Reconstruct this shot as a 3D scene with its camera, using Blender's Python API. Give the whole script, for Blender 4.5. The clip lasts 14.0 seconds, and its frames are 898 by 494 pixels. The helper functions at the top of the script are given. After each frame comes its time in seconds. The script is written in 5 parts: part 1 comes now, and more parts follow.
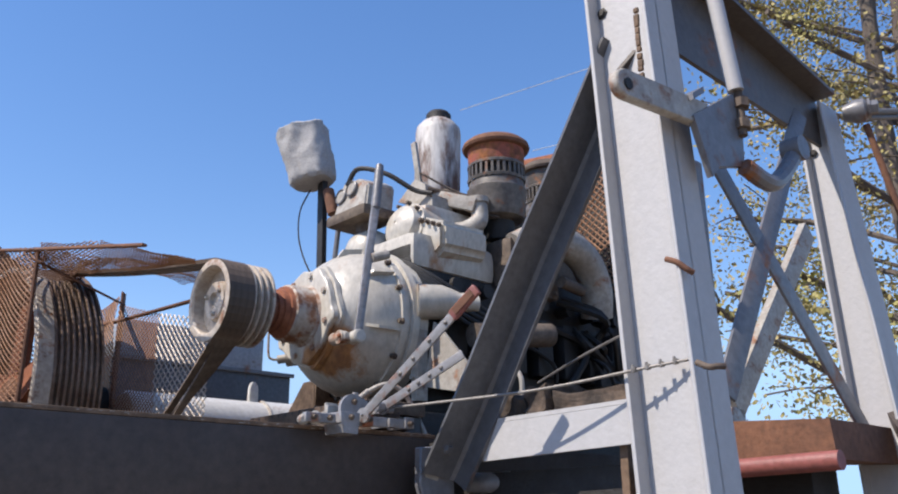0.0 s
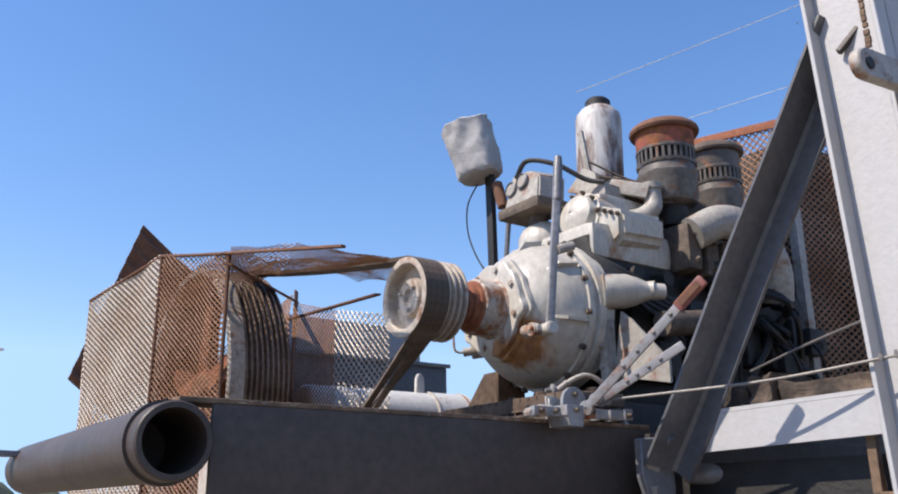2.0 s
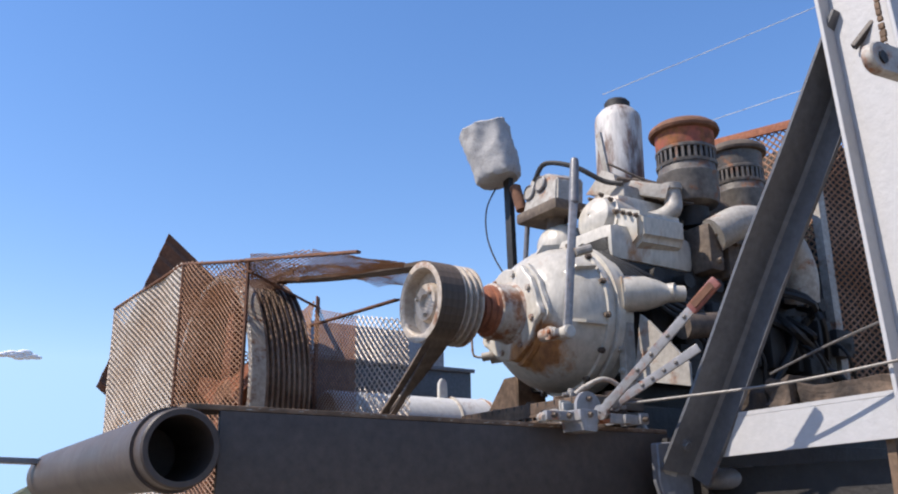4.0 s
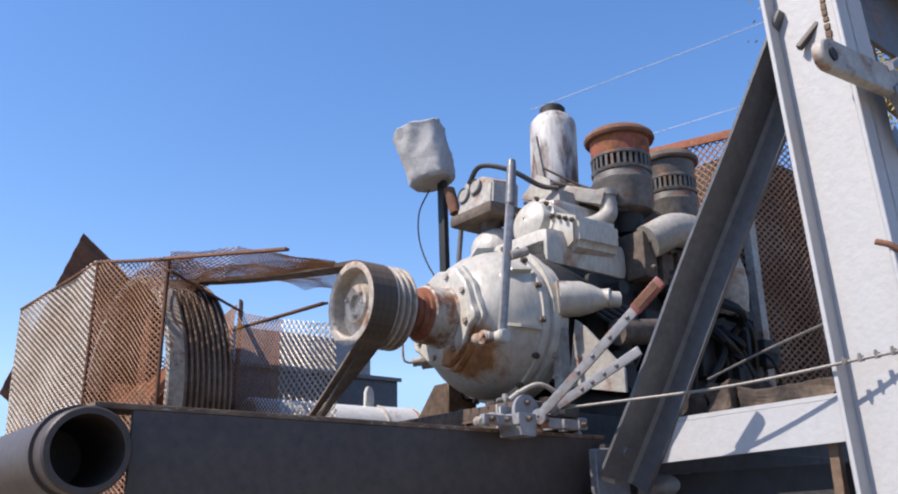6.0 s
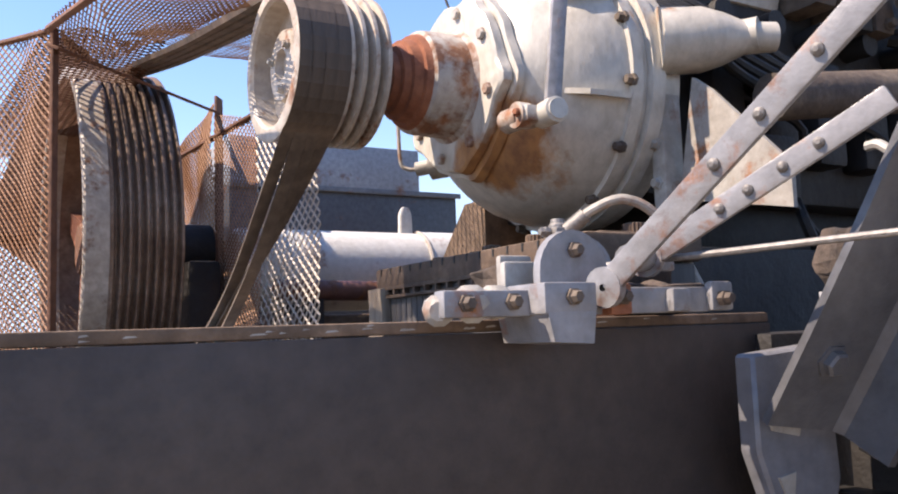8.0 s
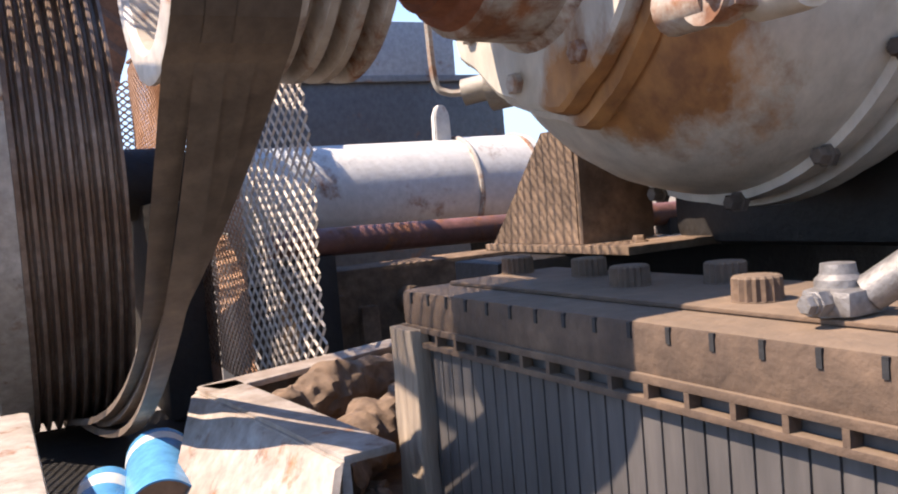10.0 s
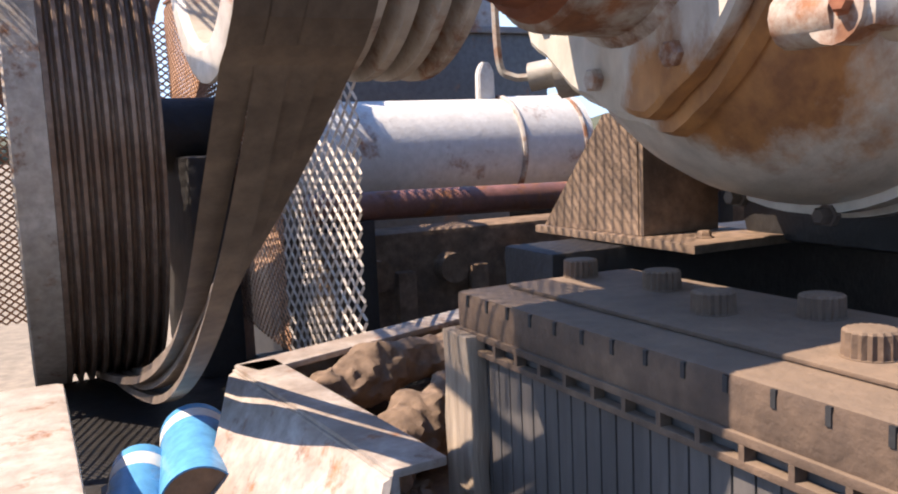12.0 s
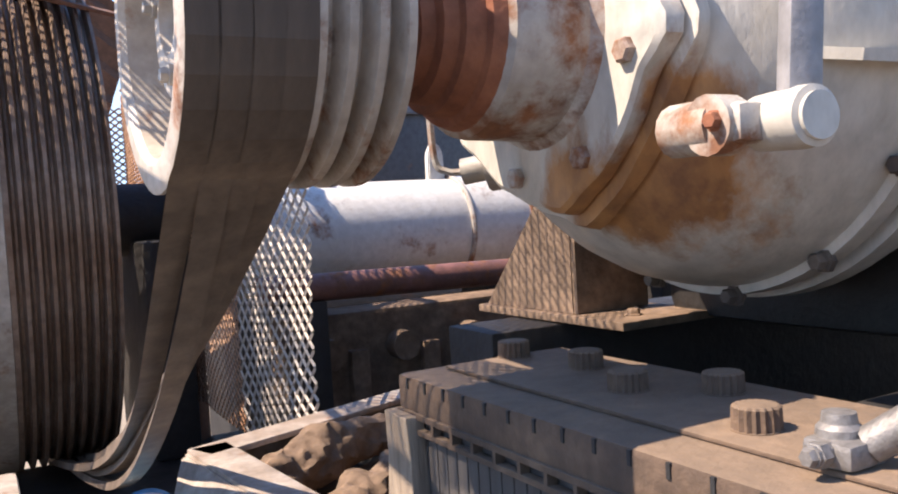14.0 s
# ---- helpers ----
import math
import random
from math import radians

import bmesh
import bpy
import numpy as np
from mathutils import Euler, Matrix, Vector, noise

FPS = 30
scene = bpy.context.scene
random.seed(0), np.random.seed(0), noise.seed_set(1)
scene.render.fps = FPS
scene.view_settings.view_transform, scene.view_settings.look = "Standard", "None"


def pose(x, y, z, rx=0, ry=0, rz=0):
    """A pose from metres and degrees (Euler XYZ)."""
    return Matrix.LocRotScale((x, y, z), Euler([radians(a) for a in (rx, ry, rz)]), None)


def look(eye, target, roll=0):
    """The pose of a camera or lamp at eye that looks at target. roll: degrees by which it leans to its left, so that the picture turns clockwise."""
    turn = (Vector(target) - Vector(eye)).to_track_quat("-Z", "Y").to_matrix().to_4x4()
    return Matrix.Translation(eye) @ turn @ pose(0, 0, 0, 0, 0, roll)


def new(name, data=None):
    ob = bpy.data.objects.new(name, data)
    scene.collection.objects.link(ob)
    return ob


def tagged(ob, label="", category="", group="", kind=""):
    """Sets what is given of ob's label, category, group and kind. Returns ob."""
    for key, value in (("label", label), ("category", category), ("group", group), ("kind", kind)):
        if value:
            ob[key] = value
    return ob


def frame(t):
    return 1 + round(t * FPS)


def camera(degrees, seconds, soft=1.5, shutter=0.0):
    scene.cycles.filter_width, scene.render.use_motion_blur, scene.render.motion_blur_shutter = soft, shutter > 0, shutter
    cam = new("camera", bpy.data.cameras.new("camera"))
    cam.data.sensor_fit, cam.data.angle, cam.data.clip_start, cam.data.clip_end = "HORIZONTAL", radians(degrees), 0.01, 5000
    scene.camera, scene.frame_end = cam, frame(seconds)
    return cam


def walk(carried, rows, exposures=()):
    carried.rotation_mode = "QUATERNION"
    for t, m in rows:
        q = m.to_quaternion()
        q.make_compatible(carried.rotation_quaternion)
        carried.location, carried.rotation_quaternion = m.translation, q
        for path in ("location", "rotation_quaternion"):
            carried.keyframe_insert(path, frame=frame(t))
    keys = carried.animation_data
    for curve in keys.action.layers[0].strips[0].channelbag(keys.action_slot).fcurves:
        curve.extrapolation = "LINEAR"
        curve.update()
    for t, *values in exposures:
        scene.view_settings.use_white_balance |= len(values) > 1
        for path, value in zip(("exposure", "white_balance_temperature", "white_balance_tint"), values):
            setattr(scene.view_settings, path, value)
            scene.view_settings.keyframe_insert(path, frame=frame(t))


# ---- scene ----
PATH = [
    (0, (0.026, -0.052, 1.492), (-0.001, 1.854, 2.098), -0.5),
    (0.5, (-0.053, -0.090, 1.497), (-0.073, 1.810, 2.121), -1.5),
    (1, (-0.120, -0.106, 1.496), (-0.205, 1.807, 2.072), -0.3),
    (1.5, (-0.149, -0.110, 1.497), (-0.301, 1.801, 2.066), -0.0),
    (2, (-0.169, -0.091, 1.505), (-0.454, 1.802, 2.082), -0.5),
    (2.5, (-0.160, -0.103, 1.502), (-0.521, 1.771, 2.099), -0.6),
    (3, (-0.152, -0.104, 1.505), (-0.565, 1.759, 2.103), -0.7),
    (3.5, (-0.140, -0.097, 1.505), (-0.538, 1.770, 2.101), -0.9),
    (3.7, (-0.133, -0.086, 1.508), (-0.506, 1.787, 2.100), -0.7),
    (5.8, (-0.167, -0.051, 1.485), (-0.474, 1.838, 2.066), -0.5),
    (6, (-0.168, 0.002, 1.499), (-0.348, 1.897, 2.113), -1.0),
    (6.5, (-0.142, 0.174, 1.540), (-0.245, 2.068, 2.175), -4.1),
    (7, (-0.096, 0.455, 1.591), (-0.379, 2.361, 2.126), 1.3),
    (7.5, (-0.107, 0.759, 1.599), (-0.475, 2.712, 1.829), -0.7),
    (8, (-0.134, 0.992, 1.655), (-0.571, 2.933, 1.858), -2.1),
    (8.2, (-0.153, 1.040, 1.675), (-0.644, 2.957, 1.965), -2.6),
    (10.3, (-0.318, 1.620, 1.868), (-0.859, 3.538, 1.701), -4.9),
    (10.5, (-0.325, 1.621, 1.881), (-0.889, 3.530, 1.688), -3.9),
    (11, (-0.344, 1.633, 1.884), (-0.932, 3.527, 1.626), -3.3),
    (11.5, (-0.342, 1.633, 1.888), (-0.930, 3.528, 1.636), -2.8),
    (12, (-0.344, 1.636, 1.888), (-0.942, 3.529, 1.641), -2.5),
    (12.5, (-0.345, 1.639, 1.884), (-0.918, 3.542, 1.662), -2.2),
    (13, (-0.340, 1.633, 1.889), (-0.902, 3.543, 1.699), -2.6),
    (13.5, (-0.325, 1.617, 1.898), (-0.870, 3.537, 1.776), -3.3),
    (14, (-0.310, 1.594, 1.906), (-0.817, 3.526, 1.816), -3.5),
]
cam = camera(54.95, 14.0, soft=2.0)
walk(cam, [(t, look(eye, target, roll)) for t, eye, target, roll in PATH],
     exposures=[(0, 0.39, 6650, 13), (2.0, 0.43, 6700, 13), (6.5, 0.50, 6550, 13), (7.0, 0.54, 6650, 14), (7.5, 0.58, 7000, 17), (8.0, 1.04, 7400, 19), (10.3, 1.18, 7450, 19), (14.0, 1.20, 7400, 18)])

# ---- light ----
# the rig's own axes: s along the skid beam, w across it, z up; one unit of the rig's plan is K metres
K, LIFT = 0.64, 0.61
RIG = Matrix.Translation((-1.0 * K, 1.82 * K, 0.0)) @ Matrix.Rotation(radians(43.53), 4, "Z")
SUN = (RIG.to_3x3() @ Vector((-0.62, 0.17, 0.80))).normalized()
world = bpy.data.worlds.new("sky")
scene.world = world
world.use_nodes = True
wn = world.node_tree
sky = wn.nodes.new("ShaderNodeTexSky")
sky.sky_type = "NISHITA"
sky.sun_disc = False
sky.sun_elevation = math.asin(SUN.z)
sky.sun_rotation = math.atan2(SUN.x, SUN.y)
sky.altitude = 200
sky.air_density, sky.dust_density, sky.ozone_density = 1.3, 0.25, 5.0
wn.nodes["Background"].inputs["Strength"].default_value = 0.14
tint = wn.nodes.new("ShaderNodeHueSaturation")
tint.inputs["Saturation"].default_value = 1.18
wn.links.new(sky.outputs[0], tint.inputs["Color"])
# the clear air keeps its colour down to the skyline
way, split, low, join = [wn.nodes.new("ShaderNode" + k) for k in ("TexCoord", "SeparateXYZ", "Math", "CombineXYZ")]
low.operation = "MAXIMUM"
low.inputs[1].default_value = 0.16
wn.links.new(way.outputs["Generated"], split.inputs[0])
wn.links.new(split.outputs[2], low.inputs[0])
for k in (0, 1):
    wn.links.new(split.outputs[k], join.inputs[k])
wn.links.new(low.outputs[0], join.inputs[2])
wn.links.new(join.outputs[0], sky.inputs["Vector"])
warm = wn.nodes.new("ShaderNodeMix")
warm.data_type, warm.blend_type = "RGBA", "MULTIPLY"
warm.inputs[0].default_value = 1.0
warm.inputs[7].default_value = (1.14, 1.0, 1.05, 1.0)
wn.links.new(tint.outputs[0], warm.inputs[6])
wn.links.new(warm.outputs[2], wn.nodes["Background"].inputs["Color"])
sun_data = bpy.data.lights.new("sun", "SUN")
sun_data.energy, sun_data.angle, sun_data.color = 5.0, radians(0.5), (1.0, 0.93, 0.83)
sun_lamp = new("sun", sun_data)
sun_lamp.matrix_world = look((0, 0, 30), Vector((0, 0, 30)) - SUN)


# ---- materials ----
def material(name, colour, second=None, rust=0.0, rough=0.6, metal=0.0, patch=5.0, grain=60.0, bump=0.25, streak=1.0,
             rust_a=(0.30, 0.11, 0.035), rust_b=(0.09, 0.035, 0.018), dust=0.0, spread=0.35, spots=(), fleck=0.6):
    """A worn surface: two tones in patches, fine grain, rust with ragged edges, dust on upward faces, fine relief."""
    m = bpy.data.materials.new(name)
    m.use_nodes = True
    nt = m.node_tree
    bsdf = nt.nodes["Principled BSDF"]
    co = nt.nodes.new("ShaderNodeTexCoord")
    mp = nt.nodes.new("ShaderNodeMapping")
    mp.inputs["Scale"].default_value = (1, 1, 1.0 / streak)
    nt.links.new(co.outputs["Object"], mp.inputs["Vector"])

    def noise_tex(scale, detail=6.0, rough_=0.6):
        n = nt.nodes.new("ShaderNodeTexNoise")
        n.inputs["Scale"].default_value, n.inputs["Detail"].default_value, n.inputs["Roughness"].default_value = scale, detail, rough_
        nt.links.new(mp.outputs[0], n.inputs["Vector"])
        return n.outputs["Fac"]

    def ramp(fac, lo, hi):
        r = nt.nodes.new("ShaderNodeMapRange")
        r.inputs["From Min"].default_value, r.inputs["From Max"].default_value = lo, hi
        nt.links.new(fac, r.inputs["Value"])
        return r.outputs[0]

    def mix(fac, a, b, blend="MIX"):
        x = nt.nodes.new("ShaderNodeMix")
        x.data_type, x.blend_type = "RGBA", blend
        for sock, val in ((x.inputs[0], fac), (x.inputs[6], a), (x.inputs[7], b)):
            if isinstance(val, (int, float)):
                sock.default_value = val
            elif isinstance(val, tuple):
                sock.default_value = (*val, 1.0)
            else:
                nt.links.new(val, sock)
        return x.outputs[2]

    second = second or tuple(c * 0.72 for c in colour)
    c = mix(ramp(noise_tex(patch), 0.35, 0.65), colour, second)
    c = mix(ramp(noise_tex(grain, 3), 0.3, 0.9), c, tuple(k * fleck for k in second))
    rg = None
    if rust > 0:
        big = noise_tex(patch * 1.7, 10, 0.68)
        for place, reach, gain in spots:
            far = nt.nodes.new("ShaderNodeVectorMath")
            far.operation = "DISTANCE"
            far.inputs[1].default_value = place
            nt.links.new(co.outputs["Object"], far.inputs[0])
            near = nt.nodes.new("ShaderNodeMapRange")
            near.inputs["From Min"].default_value, near.inputs["From Max"].default_value = 0.0, reach
            near.inputs["To Min"].default_value, near.inputs["To Max"].default_value = gain, 0.0
            nt.links.new(far.outputs["Value"], near.inputs["Value"])
            add = nt.nodes.new("ShaderNodeMath")
            nt.links.new(big, add.inputs[0])
            nt.links.new(near.outputs[0], add.inputs[1])
            big = add.outputs[0]
        fac = ramp(big, 0.60 - rust * spread, 0.72 - rust * spread)
        c = mix(fac, c, mix(ramp(noise_tex(grain * 0.6, 5), 0.35, 0.65), rust_a, rust_b))
        rg = fac
    if dust > 0:
        geo = nt.nodes.new("ShaderNodeNewGeometry")
        sep = nt.nodes.new("ShaderNodeSeparateXYZ")
        nt.links.new(geo.outputs["Normal"], sep.inputs[0])
        up = ramp(sep.outputs[2], 0.2, 0.9)
        mul = nt.nodes.new("ShaderNodeMath")
        mul.operation = "MULTIPLY"
        nt.links.new(up, mul.inputs[0])
        mul.inputs[1].default_value = dust
        c = mix(mul.outputs[0], c, (0.30, 0.22, 0.15))
    nt.links.new(c, bsdf.inputs["Base Color"])
    bsdf.inputs["Metallic"].default_value = metal
    r = nt.nodes.new("ShaderNodeMapRange")
    r.inputs["To Min"].default_value, r.inputs["To Max"].default_value = rough - 0.1, min(1.0, rough + 0.2)
    nt.links.new(rg if rg else noise_tex(patch * 3), r.inputs["Value"])
    nt.links.new(r.outputs[0], bsdf.inputs["Roughness"])
    b = nt.nodes.new("ShaderNodeBump")
    b.inputs["Strength"].default_value, b.inputs["Distance"].default_value = bump, 0.004
    nt.links.new(noise_tex(grain * 1.5, 6), b.inputs["Height"])
    nt.links.new(b.outputs[0], bsdf.inputs["Normal"])
    return m


STEEL = material("grey_painted_steel", (0.19, 0.19, 0.20), (0.15, 0.15, 0.16), rust=0.14, rough=0.45)
LEGPAINT = material("pale_grey_paint", (0.415, 0.41, 0.41), (0.40, 0.395, 0.395), rust=0.0, rough=0.5, patch=3, fleck=0.88)
BEAM = material("dark_grey_paint", (0.080, 0.058, 0.047), (0.045, 0.033, 0.028), rust=0.0, rough=0.5, patch=3)
CREAM = material("weathered_cream_paint", (0.54, 0.51, 0.45), (0.50, 0.46, 0.39), rust=0.06, rough=0.42, patch=4.5,
                 spots=(((-0.563, -0.19, 0.16), 0.07, 0.26), ((-0.576, -0.205, 0.20), 0.05, 0.22), ((-0.595, -0.128, 0.147), 0.07, 0.26), ((-0.576, -0.256, 0.150), 0.055, 0.28), ((-0.55, -0.16, 0.40), 0.05, 0.20), ((-0.43, -0.22, 0.33), 0.04, 0.18)), rust_a=(0.42, 0.20, 0.07), rust_b=(0.20, 0.09, 0.04), streak=2.0)
NECK = material("rust_run_cream_paint", (0.50, 0.47, 0.42), (0.42, 0.37, 0.31), rust=0.40, rough=0.55, patch=7, rust_a=(0.28, 0.12, 0.055), rust_b=(0.13, 0.055, 0.03))
PALE = material("dirty_cream_paint", (0.42, 0.40, 0.36), (0.30, 0.27, 0.23), rust=0.14, rough=0.6, patch=8)
RUST = material("rusty_steel", (0.22, 0.10, 0.055), (0.13, 0.06, 0.035), rough=0.85, bump=0.5, patch=9)
RUSTRED = material("orange_rust", (0.36, 0.14, 0.07), (0.24, 0.08, 0.04), rough=0.8, bump=0.4, patch=10)
MESHRUST = material("rusty_expanded_metal", (0.46, 0.29, 0.20), (0.26, 0.13, 0.07), rough=0.8, patch=4)
# darker copy of the rust mesh, with the roof underside's shade put in
MESHSHADE = material("underside_shade_expanded_metal", (0.20, 0.115, 0.075), (0.11, 0.055, 0.035), rough=0.8, patch=6)
for worn in (MESHRUST, MESHSHADE):
    worn.node_tree.nodes["Principled BSDF"].inputs["Specular IOR Level"].default_value = 0.1
BRACE = material("mid_grey_paint", (0.115, 0.115, 0.12), (0.085, 0.085, 0.09), rust=0.03, rough=0.45, patch=4)
# mast paint darkened: the header face's shade is put into the colour
HEADER = material("shaded_header_paint", (0.12, 0.105, 0.095), (0.09, 0.075, 0.065), rust=0.1, rough=0.5, patch=4)
MESHPALE = material("pale_weathered_expanded_metal", (0.62, 0.56, 0.48), (0.46, 0.34, 0.24), rough=0.75, patch=3)
MESHGREY = material("bare_expanded_metal", (0.50, 0.45, 0.40), (0.36, 0.30, 0.245), rough=0.5, metal=0.2, patch=4)
OILY = material("oily_cast_iron", (0.022, 0.019, 0.017), (0.012, 0.010, 0.009), rough=0.6, patch=9, bump=0.5)
DIRTY = material("brown_greasy_casting", (0.17, 0.13, 0.095), (0.07, 0.05, 0.04), rough=0.75, patch=11, bump=0.5)
BELT = material("worn_rubber_belt", (0.18, 0.128, 0.088), (0.085, 0.06, 0.042), rough=0.6, patch=16, streak=6.0)
GROOVE = material("rust_brown_pulley_rim", (0.36, 0.27, 0.21), (0.19, 0.115, 0.075), rough=0.45, metal=0.4, patch=8)
SHEAVE = material("cream_pulley_paint", (0.54, 0.48, 0.41), (0.40, 0.33, 0.26), rust=0.10, rough=0.6, patch=12)
RED = material("faded_red_paint", (0.30, 0.10, 0.09), (0.22, 0.07, 0.06), rust=0.15, rough=0.6)
ORANGE = material("orange_red_paint", (0.45, 0.10, 0.045), (0.25, 0.07, 0.04), rust=0.40, rough=0.7, patch=9)
CLEANER = material("grimy_grey_housing", (0.17, 0.15, 0.13), (0.07, 0.06, 0.052), rust=0.14, rough=0.6, patch=9)
MUFFLER = material("rust_stained_white_paint", (0.62, 0.60, 0.57), (0.48, 0.45, 0.42), rust=0.50, rough=0.6, patch=7, streak=3.5, rust_a=(0.20, 0.12, 0.09), rust_b=(0.07, 0.045, 0.035))
CANVAS = material("grey_canvas", (0.42, 0.41, 0.40), (0.36, 0.355, 0.35), rough=0.8, patch=7, grain=160)
PLASTIC = material("dusty_black_plastic", (0.10, 0.088, 0.08), (0.05, 0.045, 0.042), rough=0.6, dust=0.5, patch=9, streak=6.0)
BROWN = material("dusty_brown_plastic", (0.17, 0.108, 0.068), (0.085, 0.054, 0.036), rough=0.8, dust=0.30, patch=16, bump=0.5)
DUSTY = material("dust_caked_steel", (0.26, 0.17, 0.11), (0.12, 0.078, 0.05), rough=0.9, patch=18, bump=0.5)
TANKW = material("white_tank_paint", (0.70, 0.69, 0.65), (0.60, 0.58, 0.53), fleck=0.80, rust=0.09, rough=0.45, patch=5)
REDPIPE = material("red_oxide_pipe", (0.23, 0.10, 0.08), (0.15, 0.07, 0.055), rust=0.2, rough=0.6, patch=12)
TIMBER = material("old_oily_timber", (0.15, 0.105, 0.075), (0.035, 0.027, 0.022), rough=0.95, patch=20, bump=0.8)
SPLIT = material("pale_split_wood", (0.42, 0.33, 0.24), (0.20, 0.15, 0.11), rough=0.95, patch=26, grain=90, bump=0.8, streak=9.0)
WIRE = material("galvanised_wire_rope", (0.30, 0.285, 0.27), (0.18, 0.165, 0.15), rough=0.5, metal=0.5, grain=200)
BLACK = material("black_rubber", (0.025, 0.024, 0.024), (0.015, 0.015, 0.015), rough=0.6)
ALU = material("grey_painted_bracket", (0.30, 0.295, 0.30), (0.22, 0.215, 0.215), rust=0.10, rough=0.4, patch=14)
BLUE = material("blue_printed_tin", (0.10, 0.36, 0.62), (0.08, 0.30, 0.55), rough=0.35, rust=0.1)
CARD = material("brown_cardboard", (0.30, 0.19, 0.11), (0.24, 0.15, 0.09), rough=0.9)
SAND = material("dry_sandy_ground", (0.30, 0.24, 0.17), (0.22, 0.18, 0.13), rough=1.0, patch=0.6, grain=9, bump=0.6)
BARK = material("grey_bark", (0.16, 0.13, 0.10), (0.09, 0.07, 0.06), rough=0.95, patch=6, bump=0.8, streak=4)
LEAF = material("yellow_green_leaves", (0.26, 0.25, 0.06), (0.36, 0.28, 0.11), rough=0.6, patch=1.5, grain=20)
FARGREEN = material("distant_scrub", (0.10, 0.11, 0.07), (0.07, 0.08, 0.05), rough=1.0, patch=0.1)
POLEWOOD = material("dark_pole_wood", (0.05, 0.04, 0.035), (0.03, 0.025, 0.02), rough=0.95)
SHED = material("grey_sheet_metal", (0.40, 0.41, 0.43), (0.32, 0.33, 0.35), rust=0.08, rough=0.5)
FLANK = material("dull_grey_sheet_metal", (0.22, 0.225, 0.235), (0.17, 0.175, 0.185), rust=0.08, rough=0.6)
TRAYPAINT = material("dirty_white_tray_paint", (0.46, 0.41, 0.36), (0.26, 0.20, 0.155), rust=0.10, rough=0.7, patch=10)
CLOUD = material("white_cloud", (0.9, 0.9, 0.9), (0.85, 0.85, 0.87), rough=1.0, patch=0.02, grain=0.1, bump=0.0)

ORIGIN = {}


def thing(name, label, category, at, group="", kind=""):
    """An Empty at the base of a thing, at a place in the rig's plan."""
    ob = tagged(new(name), label, category, group, kind)
    ob.matrix_basis = RIG @ Matrix.Translation((at[0] * K, at[1] * K, at[2] * K + LIFT))
    ORIGIN[ob] = Vector(at)
    return ob


def nudge(ob, ds, dw, dz):
    """Moves a thing by a small step in the rig's plan."""
    ob.matrix_basis = ob.matrix_basis @ Matrix.Translation((ds * K, dw * K, dz * K))


def islands(bm):
    """The separate pieces of a bmesh, each as a bmesh of its own."""
    left, out = set(bm.verts), []
    while left:
        seed = left.pop()
        got, todo = {seed}, [seed]
        while todo:
            for e in todo.pop().link_edges:
                for v in e.verts:
                    if v not in got:
                        got.add(v)
                        todo.append(v)
        left -= got
        one, made = bmesh.new(), {}
        faces = {f for v in got for f in v.link_faces}
        for f in sorted(faces, key=lambda f: f.index):
            one.faces.new([made.get(v) or made.setdefault(v, one.verts.new(v.co)) for v in f.verts])
        out.append(one)
    bm.free()
    return sorted(out, key=lambda b: sorted(tuple(round(c, 4) for c in v.co) for v in b.verts)[0])


def pieces(name, bm, mat, parent, label="", smooth=True):
    """Links each separate piece of a bmesh as a part of its own."""
    bm.verts.index_update(), bm.faces.index_update()
    return [part(name, one, mat, parent, label, smooth) for one in islands(bm)]


def part(name, bm, mat, parent, label="", smooth=True):
    """Links a bmesh, drawn in the rig's plan, as one mesh under a thing or a part."""
    o = ORIGIN[parent]
    bmesh.ops.translate(bm, verts=bm.verts, vec=-o)
    bmesh.ops.scale(bm, verts=bm.verts, vec=(K, K, K))
    bmesh.ops.recalc_face_normals(bm, faces=bm.faces)
    me = bpy.data.meshes.new(name)
    bm.to_mesh(me)
    bm.free()
    me.materials.append(mat)
    if smooth:
        me.shade_smooth()
        me.set_sharp_from_angle(angle=radians(35))
    ob = new(name, me)
    ob.parent = parent
    ORIGIN[ob] = o
    if label:
        ob["label"] = label
    return ob


# ---- mesh tools ----
def frame_of(d):
    d = Vector(d).normalized()
    up = Vector((0, 0, 1)) if abs(d.z) < 0.95 else Vector((1, 0, 0))
    x = d.cross(up).normalized()
    return d, x, x.cross(d).normalized()


def lump(bm, verts, bevel):
    if bevel:
        edges = list({e for v in verts for e in v.link_edges})
        bmesh.ops.bevel(bm, geom=edges, offset=bevel, segments=2, affect="EDGES", profile=0.6)


def box(bm, x0, x1, y0, y1, z0, z1, bevel=0.004):
    m = Matrix.LocRotScale(((x0 + x1) / 2, (y0 + y1) / 2, (z0 + z1) / 2), None, (abs(x1 - x0), abs(y1 - y0), abs(z1 - z0)))
    lump(bm, bmesh.ops.create_cube(bm, size=1, matrix=m)["verts"], bevel)
    return bm


